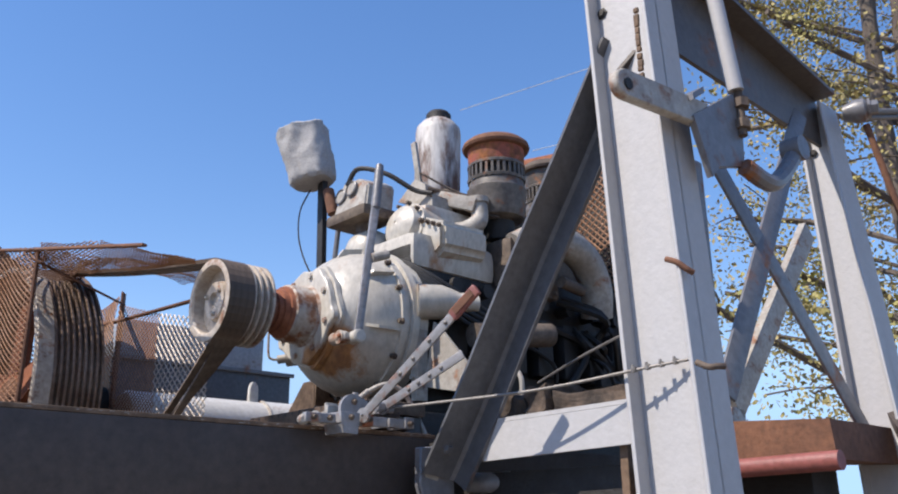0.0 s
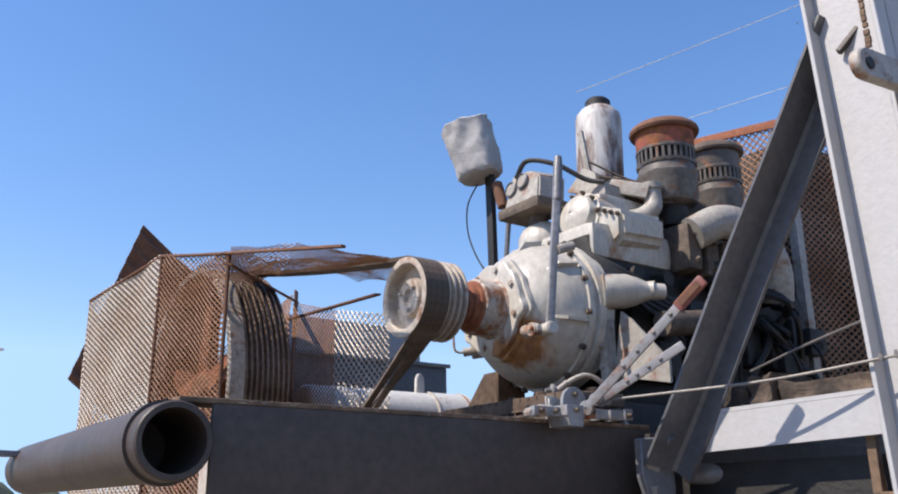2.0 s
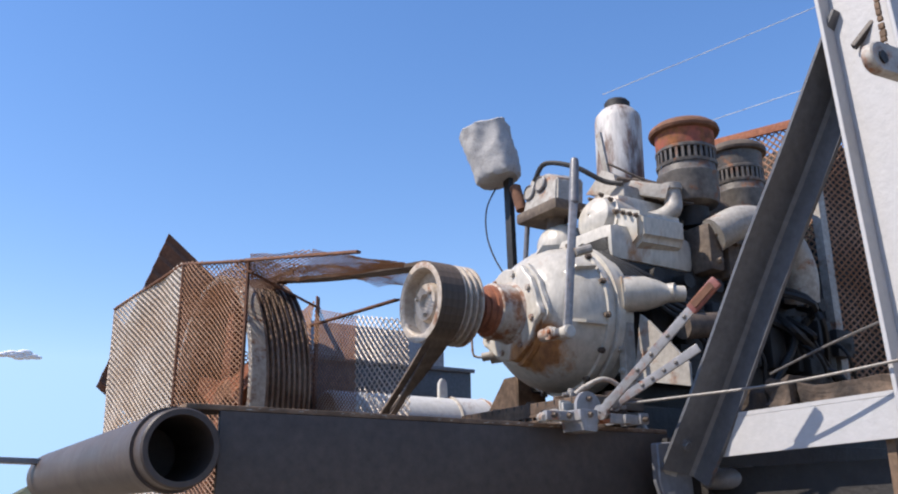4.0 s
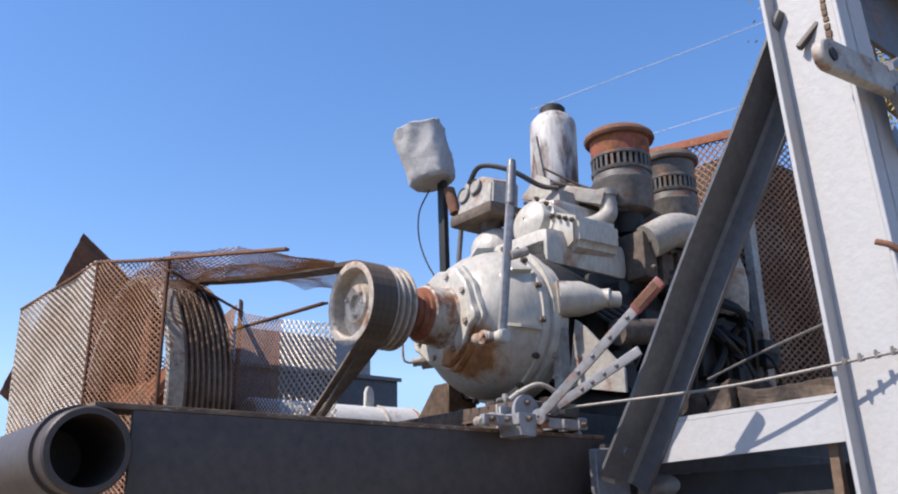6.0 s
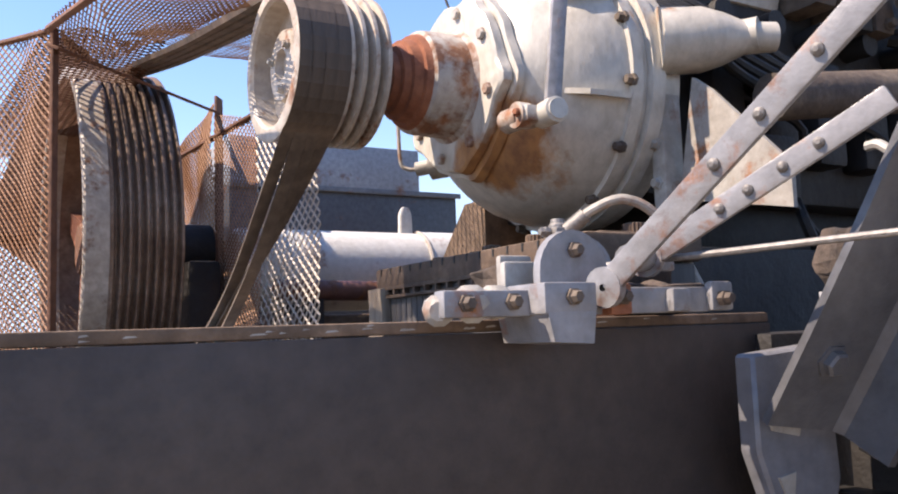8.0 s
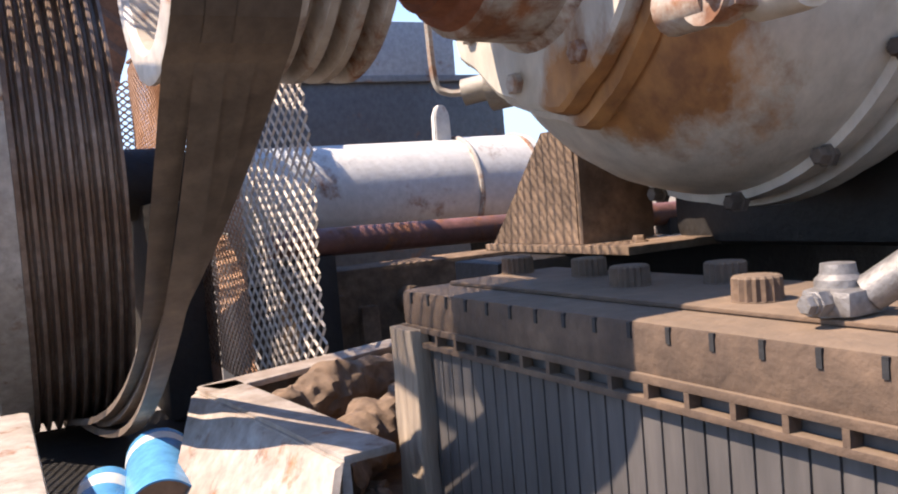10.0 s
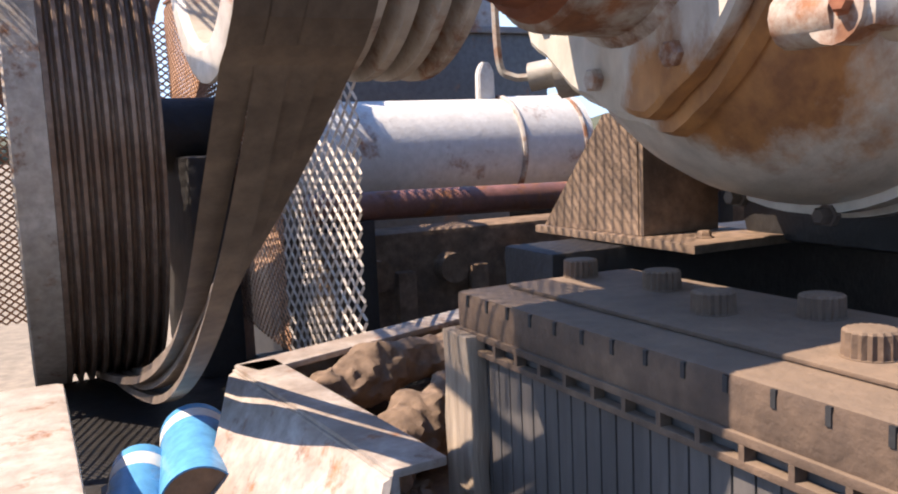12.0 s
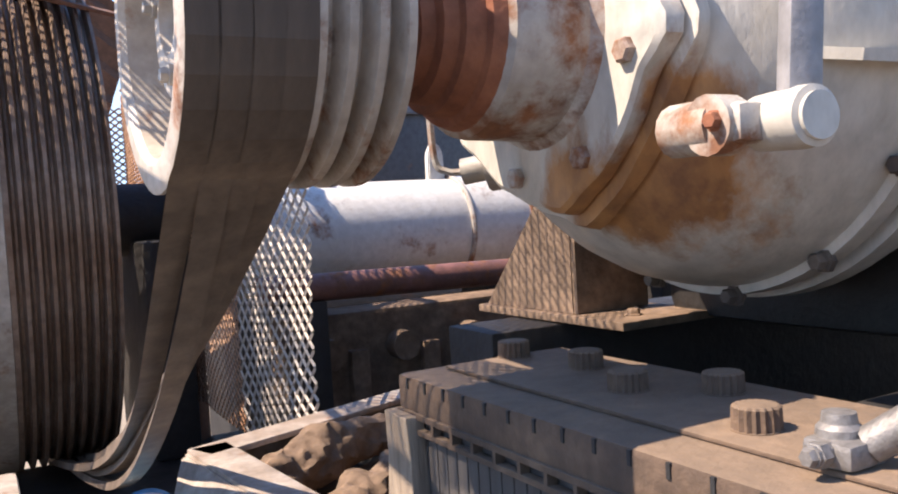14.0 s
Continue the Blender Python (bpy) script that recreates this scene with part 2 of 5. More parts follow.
def bar(bm, a, b, wide, thick, side, bevel=0.003):
    """A flat bar from a to b, wide along side."""
    a, b = Vector(a), Vector(b)
    d = (b - a).normalized()
    x = (Vector(side) - d * d.dot(Vector(side))).normalized()
    y = d.cross(x)
    rot = Matrix((x, y, d)).transposed().to_4x4()
    m = Matrix.Translation((a + b) / 2) @ rot @ Matrix.Diagonal((wide, thick, (b - a).length, 1))
    lump(bm, bmesh.ops.create_cube(bm, size=1, matrix=m)["verts"], bevel)
    return bm


def lathe(bm, at, axis, profile, seg=40, shut=True):
    """Turns a profile of (distance along the axis, radius) round the axis."""
    d, x, y = frame_of(axis)
    at = Vector(at)
    rings = []
    for h, r in profile:
        rings.append([bm.verts.new(at + d * h + (x * math.cos(2 * math.pi * i / seg) + y * math.sin(2 * math.pi * i / seg)) * r) for i in range(seg)])
    for a, b in zip(rings, rings[1:]):
        for i in range(seg):
            j = (i + 1) % seg
            bm.faces.new((a[i], a[j], b[j], b[i]))
    if shut:
        bm.faces.new(rings[0])
        bm.faces.new(rings[-1])
    return bm


def rod(bm, a, b, r, seg=12, r2=None):
    a, b = Vector(a), Vector(b)
    return lathe(bm, a, b - a, [(0, r), ((b - a).length, r if r2 is None else r2)], seg)


def hose(bm, pts, r, seg=8, steps=8, wob=0.0):
    """A round tube through points, smoothed."""
    p = [Vector(q) for q in pts]
    p = [p[0] * 2 - p[1]] + p + [p[-1] * 2 - p[-2]]
    line = []
    for i in range(1, len(p) - 2):
        for k in range(steps):
            t = k / steps
            line.append(0.5 * (2 * p[i] + (p[i + 1] - p[i - 1]) * t + (2 * p[i - 1] - 5 * p[i] + 4 * p[i + 1] - p[i + 2]) * t * t
                               + (3 * p[i] - p[i - 1] - 3 * p[i + 1] + p[i + 2]) * t ** 3))
    line.append(p[-2])
    rings = []
    _, x, _ = frame_of(line[1] - line[0])
    for i, c in enumerate(line):
        d = (line[min(i + 1, len(line) - 1)] - line[max(i - 1, 0)]).normalized()
        x = (x - d * x.dot(d)).normalized()
        y = d.cross(x)
        rr = r * (1 + wob * noise.noise(c * 14))
        ring = []
        for k in range(seg):
            o = x * math.cos(2 * math.pi * k / seg) + y * math.sin(2 * math.pi * k / seg)
            ring.append(bm.verts.new(c + o * rr * (1 + wob * 0.8 * noise.noise((c + o * r) * 30))))
        rings.append(ring)
    for a, b in zip(rings, rings[1:]):
        for i in range(seg):
            j = (i + 1) % seg
            bm.faces.new((a[i], a[j], b[j], b[i]))
    bm.faces.new(rings[0]), bm.faces.new(rings[-1])
    return bm


def plate(bm, outline, thick):
    """A flat plate with an outline of points, thickened along the vector thick."""
    t = Vector(thick)
    a = [bm.verts.new(Vector(p)) for p in outline]
    b = [bm.verts.new(Vector(p) + t) for p in outline]
    n = len(a)
    bm.faces.new(a), bm.faces.new(b[::-1])
    for i in range(n):
        bm.faces.new((a[i], b[i], b[(i + 1) % n], a[(i + 1) % n]))
    return bm


def bolt(bm, at, axis, r=0.016, h=0.014):
    d, x, y = frame_of(axis)
    lathe(bm, Vector(at), d, [(-0.006, r * 1.35), (0.003, r * 1.35), (0.004, r), (h, r), (h + 0.003, r * 0.8)], 6)
    return bm


def expanded(place, nu, nv, width):
    """Expanded metal over place(u, v), u and v from 0 to 1: nu by nv diamonds of thin strands with real thickness."""
    verts, faces = [], []

    def strand(a, b, n):
        d = (b - a).normalized()
        x = d.cross(n).normalized() * width
        k = len(verts)
        for q in (a, b):
            verts.extend([q - x * 0.5, q + x * 0.5, q + n * width * 0.35])
        for i in range(3):
            j = (i + 1) % 3
            faces.append((k + i, k + j, k + 3 + j, k + 3 + i))

    for j in range(nv):
        for i in range(nu):
            u0, u1, um = i / nu, (i + 1) / nu, (i + 0.5) / nu
            v0, v1, vm = j / nv, (j + 1) / nv, (j + 0.5) / nv
            L, R, B, T = place(u0, vm), place(u1, vm), place(um, v0), place(um, v1)
            if None in (L, R, B, T):
                continue
            n = (R - L).cross(T - B).normalized()
            strand(L, B, n), strand(B, R, n), strand(R, T, n), strand(T, L, n)
    bm = bmesh.new()
    me = bpy.data.meshes.new("strands")
    me.from_pydata([tuple(v) for v in verts], [], faces)
    bm.from_mesh(me)
    bpy.data.meshes.remove(me)
    return bm


def quad(a, b, c, d, wave=0.0, freq=3.0):
    """A sheet between four corners (a bottom-start, b bottom-end, c top-end, d top-start), with a slight buckle."""
    a, b, c, d = (Vector(p) for p in (a, b, c, d))
    n = (b - a).cross(d - a).normalized()

    def place(u, v):
        p = (a * (1 - u) + b * u) * (1 - v) + (d * (1 - u) + c * u) * v
        return p + n * wave * noise.noise(Vector((u * freq, v * freq, a.x * 7 + a.z)))
    return place


# ---- setting ----
def flat_structure(name, bm, mat, label, category):
    me = bpy.data.meshes.new(name)
    bm.to_mesh(me)
    bm.free()
    me.materials.append(mat)
    return tagged(new(name, me), label, category, kind="structure")


bm = bmesh.new()
bmesh.ops.create_grid(bm, x_segments=60, y_segments=60, size=2200)
for v in bm.verts:
    d = v.co.length
    v.co.z = 0.0 if d < 60 else 1.2 * noise.noise(v.co * 0.004)
flat_structure("ground", bm, SAND, "pale dry sandy ground reaching the horizon", "ground")

bm = bmesh.new()
for i in range(260):
    a = 2 * math.pi * i / 260
    r = random.uniform(240, 420)
    w, h = random.uniform(5, 16), random.uniform(2.0, 6.5)
    c = Vector((r * math.cos(a), r * math.sin(a), h * 0.35))
    q = bmesh.ops.create_icosphere(bm, subdivisions=2, radius=1, matrix=Matrix.LocRotScale(c, None, (w, w, h)))["verts"]
    for v in q:
        v.co += (v.co - c) * 0.35 * noise.noise(v.co * 0.4)
flat_structure("distant_scrub", bm, FARGREEN, "low dark scrub along the far horizon", "bushes")["kind"] = "stuff"

# ---- skid and its end pipe ----
skid = thing("skid_beam", "long dark grey painted steel channel of the skid", "beam", (0.55, 0.06, 1.34))
bm = bmesh.new()
box(bm, -0.150, 1.315, 0.0, 0.014, 1.345, 1.612, 0.002)
part("web", bm, BEAM, skid)
bm = bmesh.new()
box(bm, -0.23, 1.315, 0.002, 0.11, 1.613, 1.626, 0.003)
part("top_flange", bm, DUSTY, skid, "chipped rusty top edge")
bm = bmesh.new()
box(bm, -0.150, 1.315, 0.002, 0.11, 1.331, 1.345, 0.003)
part("bottom_flange", bm, BEAM, skid)
bm = bmesh.new()
for i in range(40):
    x = random.uniform(-0.12, 1.27)
    l = random.uniform(0.004, 0.02)
    z = random.uniform(1.6155, 1.6235)
    plate(bm, [(x, 0.0016, z), (x + l, 0.0016, z + 0.001), (x + l * 0.8, 0.0016, z + random.uniform(0.001, 0.003)), (x + l * 0.2, 0.0016, z + 0.002)], (0, 0.002, 0))
pieces("chipped_paint", bm, PALE, skid, "pale chips where the paint has flaked")

pipe = thing("end_pipe", "open steel pipe across the end of the skid", "pipe", (-0.242, 0.8, 1.43))
bm = bmesh.new()
# the inner disc at 0.30 is added to block daylight and darken the bore
lathe(bm, (-0.242, -0.03, 1.523), (0, 1, 0), [(0.30, 0.001), (0.30, 0.070), (0, 0.073), (0.0, 0.085), (0.005, 0.089), (1.66, 0.089), (1.66, 0.001)], 44, False)
part("tube", bm, BEAM, pipe)
bm = bmesh.new()
lathe(bm, (-0.242, 0.035, 1.523), (0, 1, 0), [(0, 0.089), (0, 0.097), (0.03, 0.097), (0.03, 0.089)], 44, False)
part("saddle", bm, BEAM, pipe)
bm = bmesh.new()
bar(bm, (-0.28, 1.50, 1.57), (-0.50, 1.52, 1.575), 0.075, 0.02, (0, 1, 0))
part("end_tab", bm, STEEL, pipe)

deck = thing("skid_deck", "dark oily steel deck plates under the engine", "deck", (2.0, 1.6, 1.30))
bm = bmesh.new()
box(bm, 0.0, 3.9, 0.13, 3.1, 1.28, 1.30)
part("floor_plate", bm, OILY, deck)
bm = bmesh.new()
for y in (0.55, 1.42):
    box(bm, 1.62, 3.9, y, y + 0.16, 1.30, 1.80, 0.006)
pieces("engine_rail", bm, OILY, deck)
bm = bmesh.new()
box(bm, 1.325, 3.9, 0.02, 0.15, 1.32, 1.62, 0.006)
part("rear_rail", bm, OILY, deck)
bm = bmesh.new()
box(bm, -0.15, 0.86, 2.96, 3.10, 1.10, 1.30, 0.004)
box(bm, 0.10, 0.89, 1.15, 1.95, 1.302, 1.40, 0.004)
pieces("cross_member", bm, PALE, deck)

# ---- engine with its clutch housing ----
AX = (0.985, 2.222)
engine = thing("diesel_engine", "weathered cream diesel engine with greasy black block", "engine", (2.4, 1.1, 1.80))
bm = bmesh.new()
lathe(bm, (0, AX[0], AX[1]), (1, 0, 0), [(1.335, 0.06), (1.330, 0.110), (1.336, 0.119), (1.345, 0.121), (1.425, 0.124), (1.436, 0.135), (1.440, 0.16)], 48, False)
part("bearing_carrier", bm, NECK, engine, "cream bearing carrier streaked with rust")
bm = bmesh.new()
lathe(bm, (0, AX[0], AX[1]), (1, 0, 0), [(1.436, 0.12), (1.436, 0.192), (1.441, 0.199), (1.462, 0.201), (1.467, 0.196), (1.470, 0.212), (1.490, 0.214), (1.494, 0.207), (1.505, 0.225), (1.54, 0.258), (1.58, 0.285),
                                         (1.63, 0.308), (1.69, 0.322), (1.71, 0.325), (1.712, 0.336), (1.740, 0.338), (1.742, 0.326), (1.762, 0.328), (1.764, 0.345), (1.80, 0.347), (1.802, 0.33), (1.86, 0.33), (1.86, 0.1)], 72, False)
for v in bm.verts:
    r = math.hypot(v.co.y - AX[0], v.co.z - AX[1])
    if 1.42 < v.co.x < 1.50 and r > 0.18:
        a = math.atan2(v.co.z - AX[1], v.co.y - AX[0])
        k = 1 + 0.10 * max(0.0, math.cos(5 * (a + 1.75))) ** 3 + 0.05 * noise.noise(v.co * 18)
        v.co.y, v.co.z = AX[0] + (v.co.y - AX[0]) * k, AX[1] + (v.co.z - AX[1]) * k
part("bell_housing", bm, CREAM, engine, "round cream clutch housing with rust streaks")
bm = bmesh.new()
for i in range(8):
    a = 2 * math.pi * (i + 0.35) / 8
    bolt(bm, (1.440, AX[0] + 0.172 * math.cos(a), AX[1] + 0.172 * math.sin(a)), (-1, 0, 0), 0.014, 0.012)
pieces("flange_bolt", bm, NECK, engine, "rust-stained cream bolt")
bm = bmesh.new()
for i in range(14):
    a = 2 * math.pi * (i + 0.25) / 14
    bolt(bm, (1.712, AX[0] + 0.331 * math.cos(a), AX[1] + 0.338 * math.sin(a)), (-1, 0, 0), 0.011, 0.016)
pieces("housing_bolt", bm, DIRTY, engine)
bm = bmesh.new()
lathe(bm, (0, AX[0], AX[1]), (1, 0, 0), [(1.19, 0.048), (1.255, 0.048), (1.256, 0.062), (1.272, 0.064), (1.274, 0.078), (1.290, 0.082), (1.292, 0.092), (1.314, 0.096), (1.316, 0.106), (1.333, 0.112), (1.334, 0.05)], 40, False)
part("shaft_collar", bm, RUSTRED, engine, "rust-red shaft collar")
bm = bmesh.new()
rod(bm, (1.55, 0.66, 2.43), (1.62, 0.64, 2.455), 0.02, 10)
rod(bm, (1.49, 1.262, 2.078), (1.53, 1.225, 2.085), 0.020, 12)
hose(bm, [(1.49, 1.262, 2.078), (1.47, 1.275, 2.08), (1.455, 1.285, 2.10), (1.45, 1.285, 2.20)], 0.006, 6)
rod(bm, (1.52, 1.235, 2.082), (1.58, 1.17, 2.09), 0.036, 12)
pieces("grease_fitting", bm, PALE, engine)
# ribs across the housing
bm = bmesh.new()
for a in (2.55, 3.35, 1.7):
    c, s_ = math.cos(a), math.sin(a)
    plate(bm, [(1.56, AX[0] + 0.265 * c, AX[1] + 0.265 * s_), (1.70, AX[0] + 0.322 * c, AX[1] + 0.322 * s_), (1.70, AX[0] + 0.346 * c, AX[1] + 0.346 * s_), (1.60, AX[0] + 0.325 * c, AX[1] + 0.325 * s_)],
          (0, -0.012 * s_, 0.012 * c))
pieces("housing_rib", bm, CREAM, engine)
# stub casting with an eye
bm = bmesh.new()
lathe(bm, (1.80, 0.66, 2.285), (0.9, -0.55, 0.0), [(0, 0.078), (0.10, 0.075), (0.15, 0.06), (0.20, 0.038), (0.27, 0.034), (0.275, 0.02)], 20)
rod(bm, (1.95, 0.60, 2.29), (1.99, 0.53, 2.29), 0.04, 14)
part("starter_stub", bm, CREAM, engine, "cream cylinder beside the housing")
bm = bmesh.new()
lathe(bm, (2.0, 0.52, 2.14), (1, -0.1, 0.12), [(0, 0.055), (0.45, 0.055), (0.46, 0.03)], 16)
part("side_pipe", bm, DIRTY, engine)
# block and sump
bm = bmesh.new()
box(bm, 1.86, 3.45, 0.78, 1.42, 1.95, 2.62, 0.03)
box(bm, 1.95, 3.40, 0.86, 1.34, 1.80, 1.96, 0.04)
for i in range(7):
    x = 2.02 + 0.2 * i
    box(bm, x, x + 0.12, 0.70, 0.80, 2.05, 2.34, 0.02)
    rod(bm, (x + 0.06, 0.70, 2.42), (x + 0.06, 0.78, 2.42), 0.035, 12)
pieces("engine_block", bm, OILY, engine, "black oily engine block")
bm = bmesh.new()
box(bm, 1.86, 2.40, 0.76, 1.40, 2.48, 2.66, 0.05)
lathe(bm, (1.93, 1.21, 2.66), (-1, 0.1, 0.25), [(-0.15, 0.13), (0.0, 0.125), (0.05, 0.105), (0.085, 0.06), (0.095, 0.01)], 28)
lathe(bm, (1.98, 0.95, 2.73), (-1, -0.05, 0.2), [(-0.25, 0.14), (0.0, 0.13), (0.012, 0.13), (0.014, 0.112), (0.05, 0.10), (0.075, 0.06), (0.082, 0.01)], 32)
plate(bm, [(1.97, 0.90, 2.79), (1.97, 0.68, 2.70), (1.99, 0.70, 2.58), (1.99, 0.79, 2.53), (1.97, 0.93, 2.60)], (0.32, 0.02, 0.02))
bmesh.ops.bevel(bm, geom=[e for e in bm.edges if all(v.co.y < 0.94 and v.co.z > 2.52 and len(v.link_edges) == 3 for v in e.verts)], offset=0.022, segments=3, affect="EDGES")
box(bm, 2.02, 2.50, 0.86, 1.12, 2.70, 2.86, 0.04)
part("gear_cover", bm, CREAM, engine, "lumpy cream gear cover")
bm = bmesh.new()
for i in range(11):
    a = i * 0.62
    bolt(bm, (1.967, 0.95 + 0.121 * math.cos(a), 2.733 + 0.121 * math.sin(a)), (-1, -0.05, 0.2), 0.009, 0.016)
for i in range(5):
    bolt(bm, (1.965, 0.86 - 0.04 * i, 2.755 - 0.018 * i), (-1, 0, 0.0), 0.009, 0.014)
pieces("cover_bolt", bm, DIRTY, engine)
bm = bmesh.new()
lathe(bm, (2.22, 1.0, 2.92), (1, 0, 0), [(0, 0.04), (0.02, 0.10), (1.1, 0.10), (1.12, 0.04)], 20)
box(bm, 2.25, 3.40, 0.90, 1.35, 2.60, 2.84, 0.04)
part("rocker_cover", bm, DIRTY, engine)
bm = bmesh.new()
hose(bm, [(2.32, 0.80, 2.93), (2.32, 0.79, 2.84), (2.30, 0.79, 2.79), (2.25, 0.84, 2.755), (2.2, 0.92, 2.76)], 0.044, 16)
rod(bm, (2.32, 0.80, 2.90), (2.32, 0.80, 2.93), 0.056, 18)
part("intake_elbow", bm, PALE, engine, "cream intake elbow")
bm = bmesh.new()
hose(bm, [(2.45, 0.68, 2.66), (2.62, 0.62, 2.74), (2.85, 0.60, 2.70), (3.0, 0.62, 2.56), (3.05, 0.66, 2.40)], 0.085, 18)
part("manifold_pipe", bm, PALE, engine, "thick cream manifold pipe")
bm = bmesh.new()
for i in range(3):
    x = 2.40 + 0.13 * i
    box(bm, x, x + 0.10, 0.66, 0.84, 2.48 - 0.02 * i, 2.72 - 0.03 * i, 0.03)
    bolt(bm, (x + 0.05, 0.66, 2.66 - 0.03 * i), (0, -1, 0), 0.014, 0.02)
    bolt(bm, (x + 0.05, 0.66, 2.53 - 0.03 * i), (0, -1, 0), 0.014, 0.02)
rod(bm, (2.70, 0.60, 2.52), (2.86, 0.60, 2.50), 0.03)
pieces("exhaust_port", bm, DIRTY, engine, "brown greasy exhaust castings")
for k in range(5):
    bm = bmesh.new()
    o = 0.022 * k
    hose(bm, [(1.80, 0.98 - o, 2.545 + 0.2 * o), (1.84, 0.84 - o, 2.52 - o), (1.92, 0.72 - o * 0.4, 2.44 - o), (2.05, 0.66 - o * 0.3, 2.36 - o * 1.5), (2.30, 0.66, 2.28 - o)], 0.013, 8)
    part("hose", bm, BLACK, engine, "black rubber hose")
bm = bmesh.new()
plate(bm, [(1.78, 1.395, 1.819), (1.78, 1.69, 1.819), (1.78, 1.49, 2.03), (1.78, 1.395, 2.03)], (0.014, 0, 0))
box(bm, 1.782, 1.95, 1.383, 1.397, 1.819, 2.06, 0.002)
box(bm, 1.765, 1.98, 1.24, 1.705, 1.803, 1.818, 0.003)
for k in range(3):
    bolt(bm, (1.84, 1.30 + 0.15 * k, 1.817), (0, 0, 1), 0.012, 0.010)
part("mounting_foot", bm, DUSTY, engine, "dust-caked triangular mounting foot")
bm = bmesh.new()
plate(bm, [(1.84, 0.60, 2.19), (1.84, 0.55, 2.15), (1.84, 0.36, 1.95), (1.84, 0.36, 1.86), (1.84, 0.66, 1.92)], (0.012, 0, 0))
box(bm, 1.80, 1.86, 0.66, 0.70, 1.86, 2.20, 0.004)
part("gusset_plate", bm, PALE, engine, "cream triangular gusset plate")
bm = bmesh.new()
for y, z in ((0.685, 2.16), (0.685, 2.05), (0.685, 1.96)):
    bolt(bm, (1.80, y, z), (-1, 0, 0), 0.012, 0.012)
pieces("gusset_bolt", bm, PALE, engine)
bm = bmesh.new()
for i in range(30):
    x, y, z = random.uniform(2.1, 3.4), random.uniform(0.58, 0.74), random.uniform(1.86, 2.5)
    if i % 3:
        hose(bm, [(x, 0.72, z), (x + random.uniform(-.1, .2), y - 0.05, z - 0.1), (x + random.uniform(0, .3), 0.70, z - random.uniform(.1, .35))], random.uniform(0.007, 0.02), 6, 5)
    else:
        box(bm, x, x + random.uniform(.05, .15), 0.66, 0.80, z, z + random.uniform(.05, .14), 0.012)
pieces("fuel_line", bm, OILY, engine, "tangle of oily lines and fittings")
bm = bmesh.new()
hose(bm, [(1.90, 0.235, 1.96), (1.90, 0.205, 1.955), (1.90, 0.16, 1.90), (1.90, 0.165, 1.80), (1.90, 0.20, 1.74), (1.92, 0.24, 1.68)], 0.010, 8)
part("drain_hose", bm, PALE, engine, "pale curved hose")

# ---- drive pulley ----
NG, PITCH = 8, 0.0305


def grooved(s0, radius, depth, count=NG, pitch=PITCH):
    prof = []
    for i in range(count):
        a = s0 + 0.008 + i * pitch
        prof += [(a, radius), (a + pitch * 0.16, radius), (a + pitch * 0.40, radius - depth), (a + pitch * 0.62, radius - depth), (a + pitch * 0.86, radius)]
    return prof + [(s0 + 0.012 + count * pitch, radius)]


DS, DP = 0.986, 0.0285
drive = thing("drive_pulley", "small cream multi-groove drive pulley on the clutch shaft", "pulley", (1.09, AX[0], 2.055))
bm = bmesh.new()
lathe(bm, (0, AX[0], AX[1]), (1, 0, 0), [(1.04, 0.130), (0.998, 0.134), (0.991, 0.140), (0.991, 0.160), (0.993, 0.166)] + grooved(DS, 0.168, 0.024, 7, DP) + [(1.205, 0.15), (1.205, 0.05)], 64, False)
part("grooved_rim", bm, SHEAVE, drive)
bm = bmesh.new()
lathe(bm, (0, AX[0], AX[1]), (1, 0, 0), [(1.055, 0.132), (1.04, 0.132), (1.045, 0.085), (1.017, 0.075), (1.013, 0.035), (1.03, 0.030), (1.03, 0.001)], 48, False)
part("hub", bm, SHEAVE, drive, "cream hub with rusty bolts")
bm = bmesh.new()
for i in range(3):
    a = 2.1 * i + 0.4
    bolt(bm, (1.013, AX[0] + 0.055 * math.cos(a), AX[1] + 0.055 * math.sin(a)), (-1, 0, 0), 0.008, 0.008)
pieces("hub_bolt", bm, PALE, drive)

# ---- driven pulley ----
BIG, BR = (3.17, 2.05), 0.75
driven = thing("driven_pulley", "large rusty multi-groove driven pulley behind the guard", "pulley", (1.04, BIG[0], 1.30))
bm = bmesh.new()
lathe(bm, (0, BIG[0], BIG[1]), (1, 0, 0), [(0.905, BR - 0.05), (0.905, BR)] + grooved(0.905, BR, 0.024) + [(1.165, BR - 0.05), (0.905, BR - 0.05)], 128, False)
part("grooved_rim", bm, GROOVE, driven)
bm = bmesh.new()
lathe(bm, (0, BIG[0], BIG[1]), (1, 0, 0), [(0.906, BR - 0.045), (0.826, BR - 0.045), (0.820, BR - 0.04), (0.820, BR - 0.006), (0.826, BR), (0.904, BR), (0.906, BR - 0.03)], 128, False)
part("smooth_band", bm, SHEAVE, driven, "smooth pale rim band")
